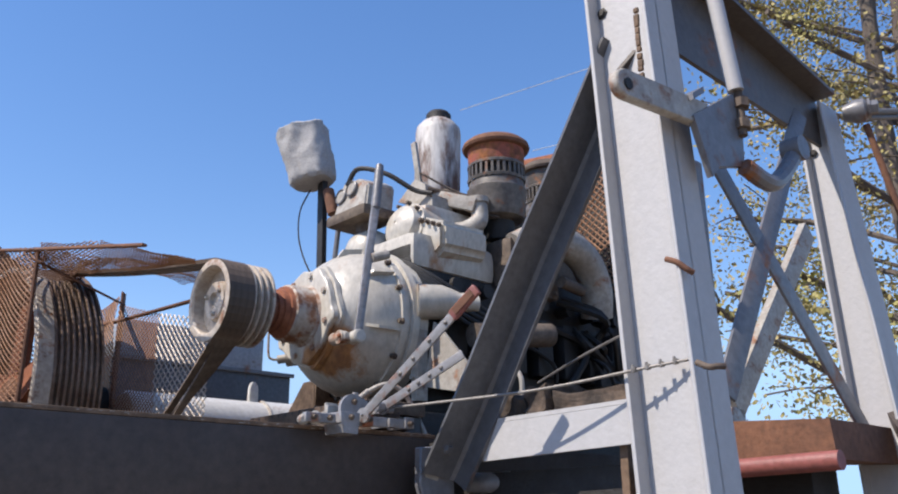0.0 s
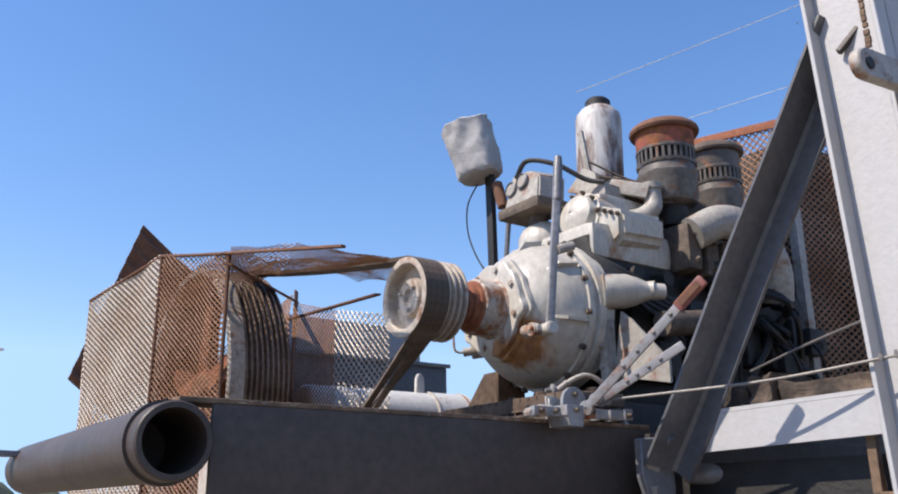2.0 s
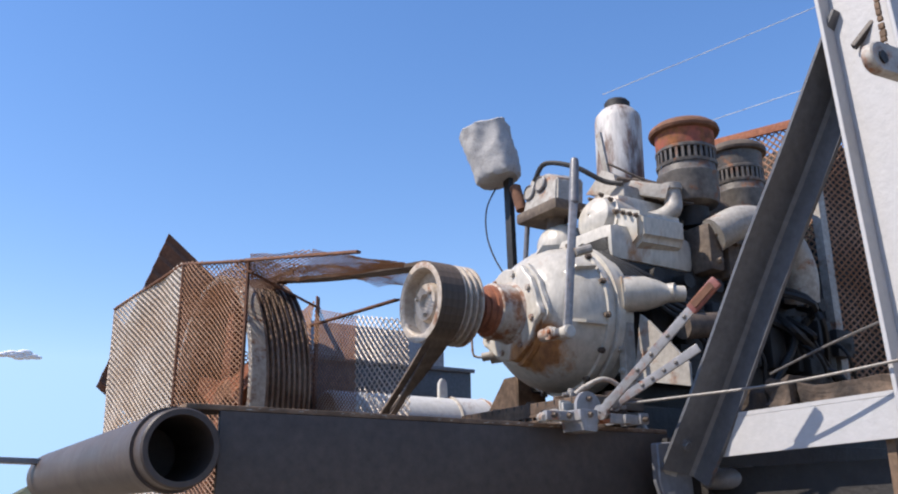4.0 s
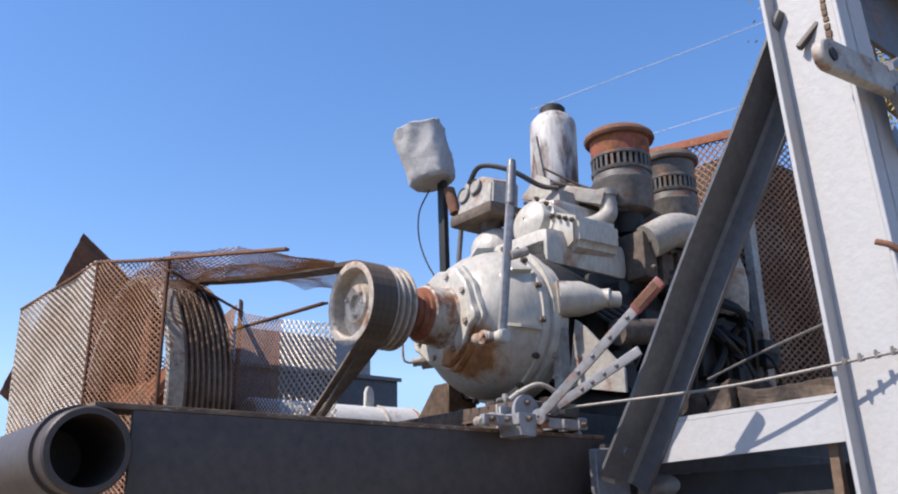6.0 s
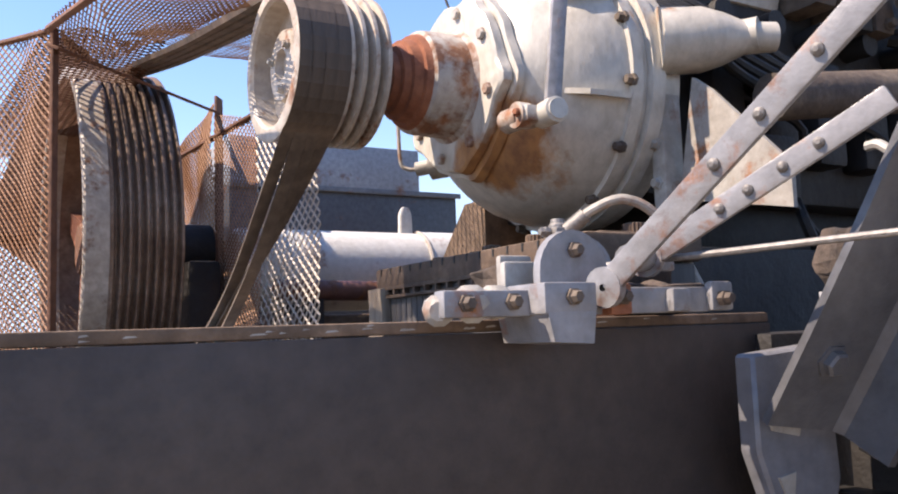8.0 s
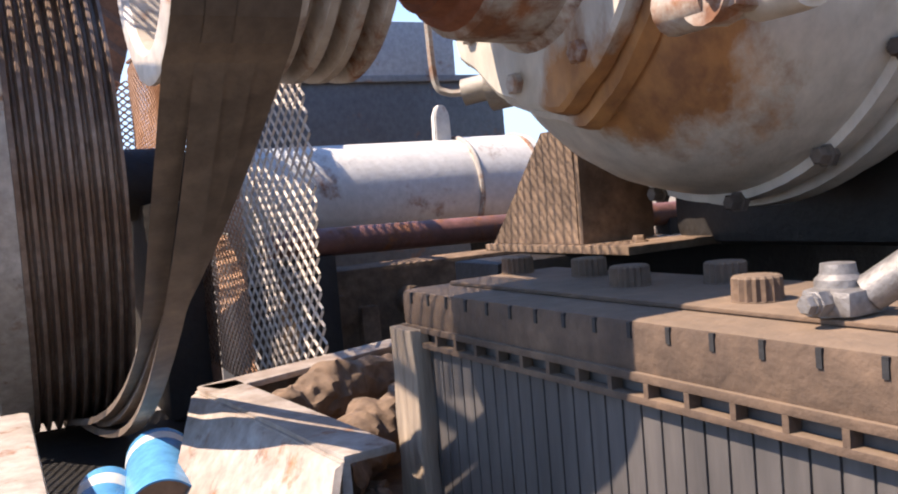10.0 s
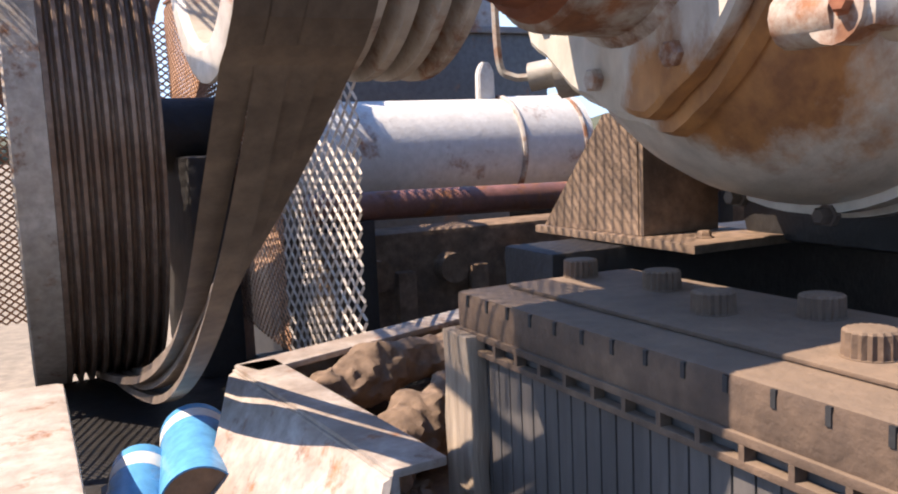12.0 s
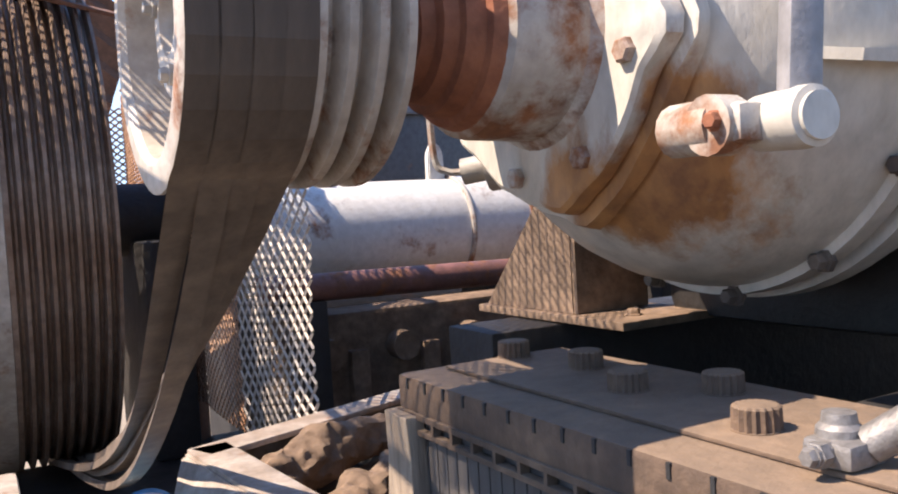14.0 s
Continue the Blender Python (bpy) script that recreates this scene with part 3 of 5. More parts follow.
for i in range(5):
    a = 2 * math.pi * i / 5 + 0.3
    bm = bmesh.new()
    c, s_ = math.cos(a), math.sin(a)
    plate(bm, [(0.93, BIG[0] + 0.10 * c + 0.09 * s_, BIG[1] + 0.10 * s_ - 0.09 * c), (0.95, BIG[0] + 0.71 * c + 0.045 * s_, BIG[1] + 0.71 * s_ - 0.045 * c),
               (0.95, BIG[0] + 0.71 * c - 0.045 * s_, BIG[1] + 0.71 * s_ + 0.045 * c), (0.93, BIG[0] + 0.10 * c - 0.09 * s_, BIG[1] + 0.10 * s_ + 0.09 * c)], (0.06, 0, 0))
    part("spoke", bm, RUSTRED, driven)
bm = bmesh.new()
lathe(bm, (0, BIG[0], BIG[1]), (1, 0, 0), [(0.90, 0.05), (0.90, 0.10), (0.95, 0.15), (1.1, 0.15), (1.1, 0.06), (1.5, 0.06)], 32, True)
part("hub", bm, RUST, driven)
stand = thing("pulley_stand", "dark steel bearing stand under the driven pulley", "stand", (1.4, 3.3, 1.30))
bm = bmesh.new()
box(bm, 1.28, 1.42, 2.86, 3.50, 1.30, 1.98, 0.02)
part("pedestal", bm, OILY, stand)
bm = bmesh.new()
lathe(bm, (1.25, BIG[0], BIG[1]), (1, 0, 0), [(0, 0.12), (0.2, 0.12)], 24)
part("bearing", bm, OILY, stand)


# ---- belts: slack loops over both pulleys ----
def belt_loop(s0, sag, skew):
    r1, r2 = 0.163, BR - 0.004
    c1, c2 = Vector((AX[0], AX[1])), Vector((BIG[0], BIG[1]))
    d = c2 - c1
    base = math.atan2(d.y, d.x)
    off = math.asin((r2 - r1) / d.length)
    pts = []
    up, lo = base + math.pi / 2 + off, base - math.pi / 2 - off
    for i in range(15):
        a = up + (2 * math.pi - (up - lo)) * i / 14
        pts.append((c1.x + r1 * math.cos(a), c1.y + r1 * math.sin(a), 0.0))
    a0, b0 = Vector(pts[-1][:2]), c2 + Vector((math.cos(lo), math.sin(lo))) * r2
    for i in range(1, 24):
        t = i / 24
        q = a0.lerp(b0, t)
        pts.append((q.x, q.y - sag * 4 * t * (1 - t) * (1 - 0.45 * t), skew * math.sin(math.pi * t)))
    for i in range(25):
        a = lo + (up - lo) * i / 24
        pts.append((c2.x + r2 * math.cos(a), c2.y + r2 * math.sin(a), 0.0))
    a0, b0 = c2 + Vector((math.cos(up), math.sin(up))) * r2, c1 + Vector((math.cos(up), math.sin(up))) * r1
    for i in range(1, 20):
        t = i / 20
        q = a0.lerp(b0, t)
        pts.append((q.x, q.y - 0.018 * 4 * t * (1 - t), 0.0))
    bm = bmesh.new()
    n = len(pts)
    rings = []
    for i in range(n):
        p, a, b = pts[i], pts[i - 1], pts[(i + 1) % n]
        tx, ty = b[0] - a[0], b[1] - a[1]
        l = math.hypot(tx, ty)
        nx, ny = ty / l, -tx / l
        shift = noise.noise(Vector((p[0] * 2, p[1] * 2, s0 * 90))) * 0.006
        ring = []
        for ds, dn in ((-0.0147, 0.006), (0.0147, 0.006), (0.009, -0.010), (-0.009, -0.010)):
            ring.append(bm.verts.new((s0 + ds + p[2] + shift, p[0] - nx * dn * -1, p[1] - ny * dn * -1)))
        rings.append(ring)
    for i in range(n):
        a, b = rings[i], rings[(i + 1) % n]
        for k in range(4):
            bm.faces.new((a[k], a[(k + 1) % 4], b[(k + 1) % 4], b[k]))
    return bm


for i, (sag, skew) in enumerate(((0.170, 0.034), (0.240, 0.022), (0.195, -0.010), (0.135, -0.030))):
    belt = thing("drive_belt", "worn slack brown rubber drive belt over both pulleys", "belt", (DS + 0.018 + i * DP, AX[0], 1.30), "slack drive belts")
    part("loop", belt_loop(DS + 0.0205 + i * DP, sag, skew), BELT, belt, smooth=False)

# ---- belt guard ----
guard = thing("belt_guard", "rusty expanded-metal belt guard with bent panels", "guard", (0.9, 2.6, 1.30))
DU, DV = 0.040, 0.031


def mesh_sheet(name, mat, a, b, c, d, wave=0.02, freq=3.0, label="", wid=0.0075, du=DU, dv=DV, parent=None):
    lu, lv = (Vector(b) - Vector(a)).length, (Vector(d) - Vector(a)).length
    return part(name, expanded(quad(a, b, c, d, wave, freq), max(2, round(lu / du)), max(2, round(lv / dv)), wid), mat, parent or guard, label, smooth=False)


P1, P2, P3 = (0.70, 2.22), (0.525, 2.79), (0.33, 3.52)
mesh_sheet("side_panel", MESHRUST, (*P2, 1.32), (*P1, 1.32), (*P1, 2.67), (*P2, 2.765), label="rust-brown mesh panel")
mesh_sheet("nose_panel", MESHPALE, (*P3, 1.32), (*P2, 1.32), (*P2, 2.765), (*P3, 2.63), label="pale weathered mesh panel", wid=0.0145)
mesh_sheet("end_panel", MESHPALE, (0.55, 4.15, 1.32), (*P3, 1.32), (*P3, 2.63), (0.55, 4.15, 2.55), wid=0.0125)
mesh_sheet("far_panel", MESHRUST, (1.46, 4.15, 1.32), (0.55, 4.15, 1.32), (0.55, 4.15, 2.55), (1.46, 4.15, 2.55))
mesh_sheet("back_panel", MESHGREY, (1.45, 2.46, 1.44), (1.45, 1.845, 1.58), (1.45, 1.845, 2.36), (1.45, 2.46, 2.50), 0.012, label="bare grey mesh panel", wid=0.0105, du=0.056, dv=0.050)
mesh_sheet("inner_panel", MESHRUST, (1.45, 3.05, 1.44), (1.46, 2.47, 1.44), (1.46, 2.47, 2.50), (1.45, 3.05, 2.66), 0.012, label="rusty mesh panel", wid=0.008)
mesh_sheet("rear_panel", MESHRUST, (1.46, 4.15, 1.6), (1.46, 3.08, 1.6), (1.46, 3.08, 2.72), (1.46, 4.15, 2.6), 0.03, wid=0.013)
mesh_sheet("roof_panel", MESHRUST, (0.8, 2.459, 2.64), (0.86, 1.924, 2.506), (0.69, 1.383, 2.498), (0.68, 2.155, 2.674), 0.02, 3.2, label="buckled mesh roof sheet", wid=0.006, du=0.05, dv=0.034)
mesh_sheet("roof_panel", MESHRUST, (0.86, 1.924, 2.506), (1.0, 1.133, 2.413), (0.86, 0.873, 2.342), (0.69, 1.383, 2.498), 0.02, 3.2, label="buckled mesh roof sheet", wid=0.006, du=0.05, dv=0.034)
mesh_sheet("roof_panel_inner", MESHSHADE, (1.0, 1.3, 2.46), (1.44, 1.5, 2.50), (1.45, 2.2, 2.62), (0.86, 2.2, 2.66), 0.03, 3.0, wid=0.0045)
mesh_sheet("roof_panel_rear", MESHSHADE, (0.675, 2.2, 2.67), (1.05, 2.2, 2.66), (1.05, 4.1, 2.6), (0.53, 4.1, 2.62), 0.03, wid=0.0095)
for a, b, wide in (((*P1, 1.32), (*P1, 2.67), 0.035), ((*P2, 1.32), (*P2, 2.765), 0.03), ((0.69, 2.2, 2.60), (1.45, 3.02, 2.66), 0.05), ((1.47, 3.06, 1.30), (1.47, 3.06, 2.74), 0.075),
                   ((*P1, 2.66), (*P2, 2.755), 0.03), ((*P2, 2.755), (*P3, 2.62), 0.03), ((0.68, 2.2, 2.655), (0.72, 1.0, 2.395), 0.022), ((1.46, 2.0, 2.50), (1.46, 4.1, 2.62), 0.04),
                   ((0.535, 2.80, 2.06), (0.70, 3.05, 2.06), 0.05)):
    bm = bmesh.new()
    bar(bm, a, b, wide, 0.012, (0.6, 0.8, 0.1))
    part("frame_bar", bm, RUST, guard)

# ---- clutch lever ----
lever = thing("clutch_lever", "upright grey steel clutch lever on the housing", "lever", (1.50, 0.63, 2.06))
bm = bmesh.new()
bar(bm, (1.475, 0.645, 2.09), (1.59, 0.690, 2.70), 0.034, 0.022, (1, -0.3, 0), 0.005)
part("arm", bm, ALU, lever)
bm = bmesh.new()
lathe(bm, (1.585, 0.688, 2.66), (0.13, 0.05, 1.0), [(0, 0.014), (0.01, 0.022), (0.19, 0.020), (0.22, 0.017), (0.228, 0.008)], 16)
part("grip", bm, STEEL, lever)
bm = bmesh.new()
lathe(bm, (1.476, 0.66, 2.085), (-0.12, -1, 0), [(-0.03, 0.026), (0.02, 0.028), (0.035, 0.027), (0.037, 0.021), (0.041, 0.021), (0.041, 0.008)], 24)
part("boss", bm, CREAM, lever)
bm = bmesh.new()
box(bm, 1.425, 1.49, 0.665, 0.74, 2.066, 2.104, 0.012)
rod(bm, (1.42, 0.70, 2.085), (1.45, 0.70, 2.085), 0.028, 16)
rod(bm, (1.44, 0.70, 2.085), (1.44, 0.76, 2.085), 0.026, 14)
part("clamp_block", bm, NECK, lever, "rust-stained clamp block")
bm = bmesh.new()
bolt(bm, (1.422, 0.69, 2.088), (-1, -0.3, 0), 0.008, 0.012)
part("clamp_bolt", bm, RUSTRED, lever)

# ---- muffler, air cleaners ----
muf = thing("exhaust_muffler", "white upright muffler stained brown with rust", "muffler", (2.45, 1.29, 2.86))
bm = bmesh.new()
lathe(bm, (2.45, 1.33, 0), (0.03, 0.0, 1), [(3.02, 0.09), (3.06, 0.128), (3.08, 0.133), (3.55, 0.133), (3.585, 0.127), (3.62, 0.098), (3.64, 0.07)], 40)
part("shell", bm, MUFFLER, muf)
bm = bmesh.new()
lathe(bm, (2.45, 1.33, 0), (0.03, 0, 1), [(3.63, 0.055), (3.64, 0.074), (3.675, 0.074), (3.69, 0.062), (3.70, 0.04)], 28)
part("cap", bm, OILY, muf, "dark rusty cap")
bm = bmesh.new()
lathe(bm, (2.48, 1.33, 0), (0, 0, 1), [(2.84, 0.07), (3.05, 0.07)], 24)
part("outlet_pipe", bm, RUST, muf)


def air_cleaner(x, y, z, k, mat, label):
    ob = thing("air_cleaner", label, "air cleaner", (x, y, z), "air cleaners on the engine")
    bm = bmesh.new()
    lathe(bm, (x, y, z), (0, 0, 1), [(0.0, 0.10 * k), (0.02, 0.15 * k), (0.05, 0.162 * k), (0.15, 0.165 * k), (0.165, 0.172 * k), (0.175, 0.172 * k), (0.18, 0.165 * k), (0.22, 0.158 * k)], 48)
    part("bowl", bm, CLEANER, ob)
    bm = bmesh.new()
    lathe(bm, (x, y, z), (0, 0, 1), [(0.22, 0.166 * k), (0.235, 0.170 * k), (0.24, 0.160 * k)], 48, False)
    for i in range(30):
        a = 2 * math.pi * i / 30
        c = Vector((math.cos(a), math.sin(a), 0))
        p = Vector((x, y, z)) + c * 0.160 * k
        bar(bm, p + Vector((0, 0, 0.232)), p + Vector((0, 0, 0.302)), 0.014, 0.008, c.cross(Vector((0, 0, 1))), 0)
    lathe(bm, (x, y, z), (0, 0, 1), [(0.295, 0.160 * k), (0.30, 0.168 * k), (0.312, 0.168 * k), (0.318, 0.160 * k)], 48, False)
    part("slotted_band", bm, CLEANER, ob, "slotted intake band")
    bm = bmesh.new()
    lathe(bm, (x, y, z), (0, 0, 1), [(0.22, 0.13 * k), (0.31, 0.13 * k)], 40)
    part("core", bm, BLACK, ob)
    bm = bmesh.new()
    lathe(bm, (x, y, z), (0, 0, 1), [(0.31, 0.158 * k), (0.33, 0.162 * k), (0.40, 0.166 * k), (0.42, 0.17 * k)], 48)
    part("collar", bm, mat, ob, "faded red painted collar" if mat is ORANGE else "")
    bm = bmesh.new()
    lathe(bm, (x, y, z), (0, 0, 1), [(0.40, 0.17 * k), (0.405, 0.192 * k), (0.418, 0.198 * k), (0.435, 0.192 * k), (0.455, 0.165 * k), (0.462, 0.12 * k), (0.468, 0.01)], 48)
    part("lid", bm, RUST if mat is ORANGE else DIRTY, ob, "rusty domed lid")
    bm = bmesh.new()
    lathe(bm, (x, y, z), (0, 0, 1), [(-0.10, 0.09 * k), (0.02, 0.10 * k)], 24)
    part("neck", bm, OILY, ob)
    return ob


air_cleaner(2.50, 0.84, 2.845, 0.91, ORANGE, "round oil-bath air cleaner with orange-red collar and rusty lid")
air_cleaner(3.02, 0.93, 2.88, 0.82, CLEANER, "round grey oil-bath air cleaner with rusty lid")

nudge(muf, 0.0, 0.03, 0.0)

# ---- hooded lamp and gauge box ----
hood = thing("bagged_lamp", "grey canvas bag tied over a lamp on a black post", "covered lamp", (1.87, 1.56, 2.40))
bm = bmesh.new()
prof = [(0, 0.06), (0.004, 0.108), (0.02, 0.122)] + [(0.04 + 0.015 * i, 0.124 + 0.0011 * i) for i in range(18)] + [(0.318, 0.146), (0.326, 0.140), (0.334, 0.12), (0.342, 0.08), (0.348, 0.04), (0.349, 0.01)]
lathe(bm, (1.80, 1.555, 3.11), (-0.16, 0.22, 1.0), prof, 56)
c0 = Vector((1.79, 1.59, 3.28))
for v in bm.verts:
    q = v.co - c0
    a = math.atan2(q.y, q.x)
    f = 1 + 0.10 * (abs(math.cos(2 * a + 0.6)) - 0.5)
    v.co = c0 + Vector((q.x * f, q.y * f, q.z))
    fold = abs(noise.noise(Vector((v.co.x * 11, v.co.y * 11, v.co.z * 5)))) + 0.5 * abs(noise.noise(v.co * 30))
    v.co -= Vector((q.x, q.y, 0.2 * q.z)).normalized() * 0.022 * fold
    v.co += Vector((noise.noise(v.co * 9), noise.noise(v.co * 9 + Vector((5, 0, 0))), noise.noise(v.co * 12 + Vector((0, 5, 0))))) * 0.012
part("canvas_cover", bm, CANVAS, hood)
bm = bmesh.new()
bar(bm, (1.87, 1.56, 2.40), (1.84, 1.54, 3.16), 0.05, 0.03, (0, 1, 0))
part("post", bm, BLACK, hood, "black steel post")
bm = bmesh.new()
hose(bm, [(1.82, 1.62, 3.11), (1.82, 1.72, 3.0), (1.83, 1.72, 2.82), (1.86, 1.62, 2.62), (1.89, 1.46, 2.52)], 0.0045, 6)
part("cable", bm, BLACK, hood, "thin black cable")
bm = bmesh.new()
rod(bm, (1.88, 1.50, 2.44), (1.88, 1.42, 2.98), 0.014, 10)
part("conduit", bm, STEEL, hood)

nudge(hood, 0.02, -0.03, -0.02)
panel = thing("gauge_box", "grey instrument box with two round gauges", "instrument box", (1.95, 1.24, 2.78))
bm = bmesh.new()
plate(bm, [(1.83, 1.36, 2.86), (1.83, 1.09, 2.84), (1.85, 1.10, 2.98), (1.87, 1.20, 3.04), (1.87, 1.33, 3.05)], (0.16, -0.02, 0.01))
bmesh.ops.bevel(bm, geom=bm.edges[:], offset=0.010, segments=2, affect="EDGES")
part("case", bm, PALE, panel)
bm = bmesh.new()
box(bm, 1.80, 2.02, 1.06, 1.38, 2.80, 2.86, 0.02)
part("tray", bm, DIRTY, panel)
for y, z in ((1.315, 2.965), (1.225, 2.985)):
    bm = bmesh.new()
    lathe(bm, (1.855, y, z), (-1, 0, 0.1), [(0, 0.040), (0.016, 0.042), (0.02, 0.036), (0.012, 0.034)], 24)
    g = part("gauge", bm, STEEL, panel, "round gauge with grey bezel")
    bm = bmesh.new()
    lathe(bm, (1.843, y, z), (-1, 0, 0.1), [(0, 0.033), (0.002, 0.033)], 24)
    part("dial", bm, PALE, g)
bm = bmesh.new()
hose(bm, [(1.87, 1.30, 3.03), (1.88, 1.22, 3.10), (1.95, 1.08, 3.05), (2.05, 0.98, 2.96), (2.1, 0.9, 2.93)], 0.013, 8)
part("cable", bm, BLACK, panel)
bm = bmesh.new()
lathe(bm, (1.86, 1.40, 2.90), (-0.1, 0.25, 1), [(0, 0.03), (0.14, 0.03), (0.15, 0.02)], 14)
part("switch", bm, RUST, panel)
bm = bmesh.new()
rod(bm, (1.92, 1.2, 2.70), (1.92, 1.2, 2.82), 0.05, 14)
hose(bm, [(1.92, 1.2, 2.74), (1.95, 1.16, 2.66), (2.0, 1.1, 2.6)], 0.04, 10)
part("bracket", bm, DIRTY, panel)

thr = thing("throttle_bracket", "cream throttle bracket with an upright arm", "bracket", (2.12, 1.02, 2.88))
bm = bmesh.new()
plate(bm, [(2.12, 1.19, 2.97), (2.12, 0.96, 2.88), (2.14, 1.0, 3.02), (2.15, 1.09, 3.08)], (0.05, 0, 0))
bar(bm, (2.16, 1.02, 2.97), (2.28, 0.78, 2.88), 0.07, 0.03, (0, 0, 1))
box(bm, 2.1, 2.24, 0.9, 1.12, 2.80, 2.93, 0.01)
bar(bm, (2.16, 1.06, 3.02), (2.14, 1.09, 3.28), 0.035, 0.018, (0, 1, 0))
part("arm", bm, PALE, thr)
bm = bmesh.new()
hose(bm, [(2.15, 1.05, 3.10), (2.3, 0.9, 2.98), (2.42, 0.75, 2.94)], 0.006, 6)
hose(bm, [(2.15, 1.0, 2.95), (2.32, 0.86, 2.87), (2.42, 0.75, 2.84)], 0.006, 6)
hose(bm, [(2.14, 0.98, 2.99), (2.4, 0.80, 2.93), (2.5, 0.72, 2.90)], 0.014, 8)
pieces("rod", bm, DIRTY, thr)

# ---- mast frame ----
mast = thing("mast_frame", "pale grey painted steel mast frame with crossed braces", "mast", (2.0, -0.85, -0.95))


def channel_leg(x, w0, w1, w2, w3, z0, z1, fl):
    """A channel standing with its open side along -s: w0..w1 its width at the top z1, w2..w3 at the foot z0."""
    out = []
    for (ta, tb, fa, fb, d0, d1) in ((w0, w1, w2, w3, 0.0, 0.014), (w0, w0 - 0.012, w2, w2 - 0.012, -fl, 0.002), (w1, w1 + 0.012, w3, w3 + 0.012, -fl, 0.10)):
        bm = bmesh.new()
        plate(bm, [(x + d0, fa, z0), (x + d0, fb, z0), (x + d0, tb, z1), (x + d0, ta, z1)], (d1 - d0, 0, 0))
        bmesh.ops.bevel(bm, geom=bm.edges[:], offset=0.003, segments=1, affect="EDGES")
        out.append(bm)
    return out


for x, w0, w1, w2, w3 in ((1.365, -0.665, -0.87, -0.86, -1.075), (2.80, -0.665, -0.775, -0.80, -1.10)):
    leg = None
    for i, bm in enumerate(channel_leg(x, w0, w1, w2, w3, -0.95, 3.55 if x < 2 else 3.02, 0.055)):
        ob = part(("leg", "flange", "flange")[i], bm, LEGPAINT, leg or mast, "pale grey channel leg" if i == 0 else "")
        leg = leg or ob
bm = bmesh.new()
plate(bm, [(1.45, -0.72, 2.88), (2.80, -0.72, 2.84), (2.80, -0.72, 3.06), (1.45, -0.72, 3.24)], (0, -0.016, 0))
plate(bm, [(1.45, -0.72, 3.24), (2.80, -0.72, 3.06), (2.80, -0.72, 3.045), (1.45, -0.72, 3.225)], (0, -0.10, 0))
part("header_beam", bm, HEADER, mast, "wide header beam between the legs")
for a, b, wd in (((1.85, -0.76, 2.52), (2.78, -0.78, 1.60), 0.075), ((2.62, -0.74, 2.93), (1.72, -0.80, 1.72), 0.075)):
    bm = bmesh.new()
    bar(bm, a, b, wd, 0.012, (1, 0, 1) if a[2] > 2.7 else (1, 0, 1))
    d = Vector((0, -0.04, 0))
    part("cross_brace", bm, STEEL, mast)
bm = bmesh.new()
bar(bm, (2.82, -0.84, 1.70), (2.62, -1.00, 1.52), 0.12, 0.03, (0, 0.3, 1))
plate(bm, [(2.66, -0.93, 1.50), (2.95, -0.90, 1.56), (2.88, -0.90, 1.72), (2.76, -0.90, 1.66)], (0, -0.02, 0))
part("foot_bracket", bm, BEAM, mast)
bm = bmesh.new()
bolt(bm, (1.364, -0.72, 2.86), (-1, 0, 0), 0.014, 0.006)
bolt(bm, (2.795, -0.70, 2.82), (-1, 0, 0), 0.012, 0.004)
pieces("bolt_hole", bm, OILY, mast)
# rusty weld drips down the leg's corner
bm = bmesh.new()
for i in range(14):
    z = 2.78 - i * 0.021
    box(bm, 1.304, 1.314, -0.882 - random.uniform(0, 0.008), -0.872 + random.uniform(0, 0.004), z - random.uniform(0.012, 0.022), z, 0.002)
pieces("rust_scale", bm, DUSTY, mast, "flaking rust along the corner")

# swing bracket with slotted plates
arm = thing("swing_bracket", "grey slotted swing bracket bolted to the mast leg", "bracket", (1.35, -0.95, 2.30))
bm = bmesh.new()
pts = []
for i in range(9):
    a = math.pi / 2 + math.pi * i / 8
    pts.append((1.075 + 0.038 * math.cos(a), -0.955, 2.415 + 0.038 * math.sin(a)))
plate(bm, pts + [(1.40, -0.955, 2.405), (1.47, -0.955, 2.49)], (0, -0.03, 0))
bmesh.ops.bevel(bm, geom=bm.edges[:], offset=0.004, segments=1, affect="EDGES")
part("slotted_plate", bm, PALE, arm)
bm = bmesh.new()
rod(bm, (1.08, -0.99, 2.412), (1.08, -0.983, 2.412), 0.016, 14)
part("slot", bm, OILY, arm)
bm = bmesh.new()
plate(bm, [(1.37, -0.97, 2.42), (1.60, -0.97, 2.565), (1.64, -0.97, 2.50), (1.62, -0.97, 2.34), (1.48, -0.97, 2.30), (1.44, -0.97, 2.26)], (0, -0.02, 0))
plate(bm, [(1.36, -0.90, 2.46), (1.42, -0.90, 2.50), (1.42, -1.0, 2.50), (1.36, -1.0, 2.46)], (0, 0, 0.02))
part("gusset", bm, STEEL, arm)
bm = bmesh.new()
hose(bm, [(1.60, -1.0, 2.33), (1.70, -1.02, 2.30), (1.80, -1.02, 2.36), (1.90, -1.02, 2.46)], 0.026, 10)
rod(bm, (1.89, -1.05, 2.46), (1.89, -0.99, 2.46), 0.04, 14)
part("hook_link", bm, STEEL, arm, "curved slotted link")
bm = bmesh.new()
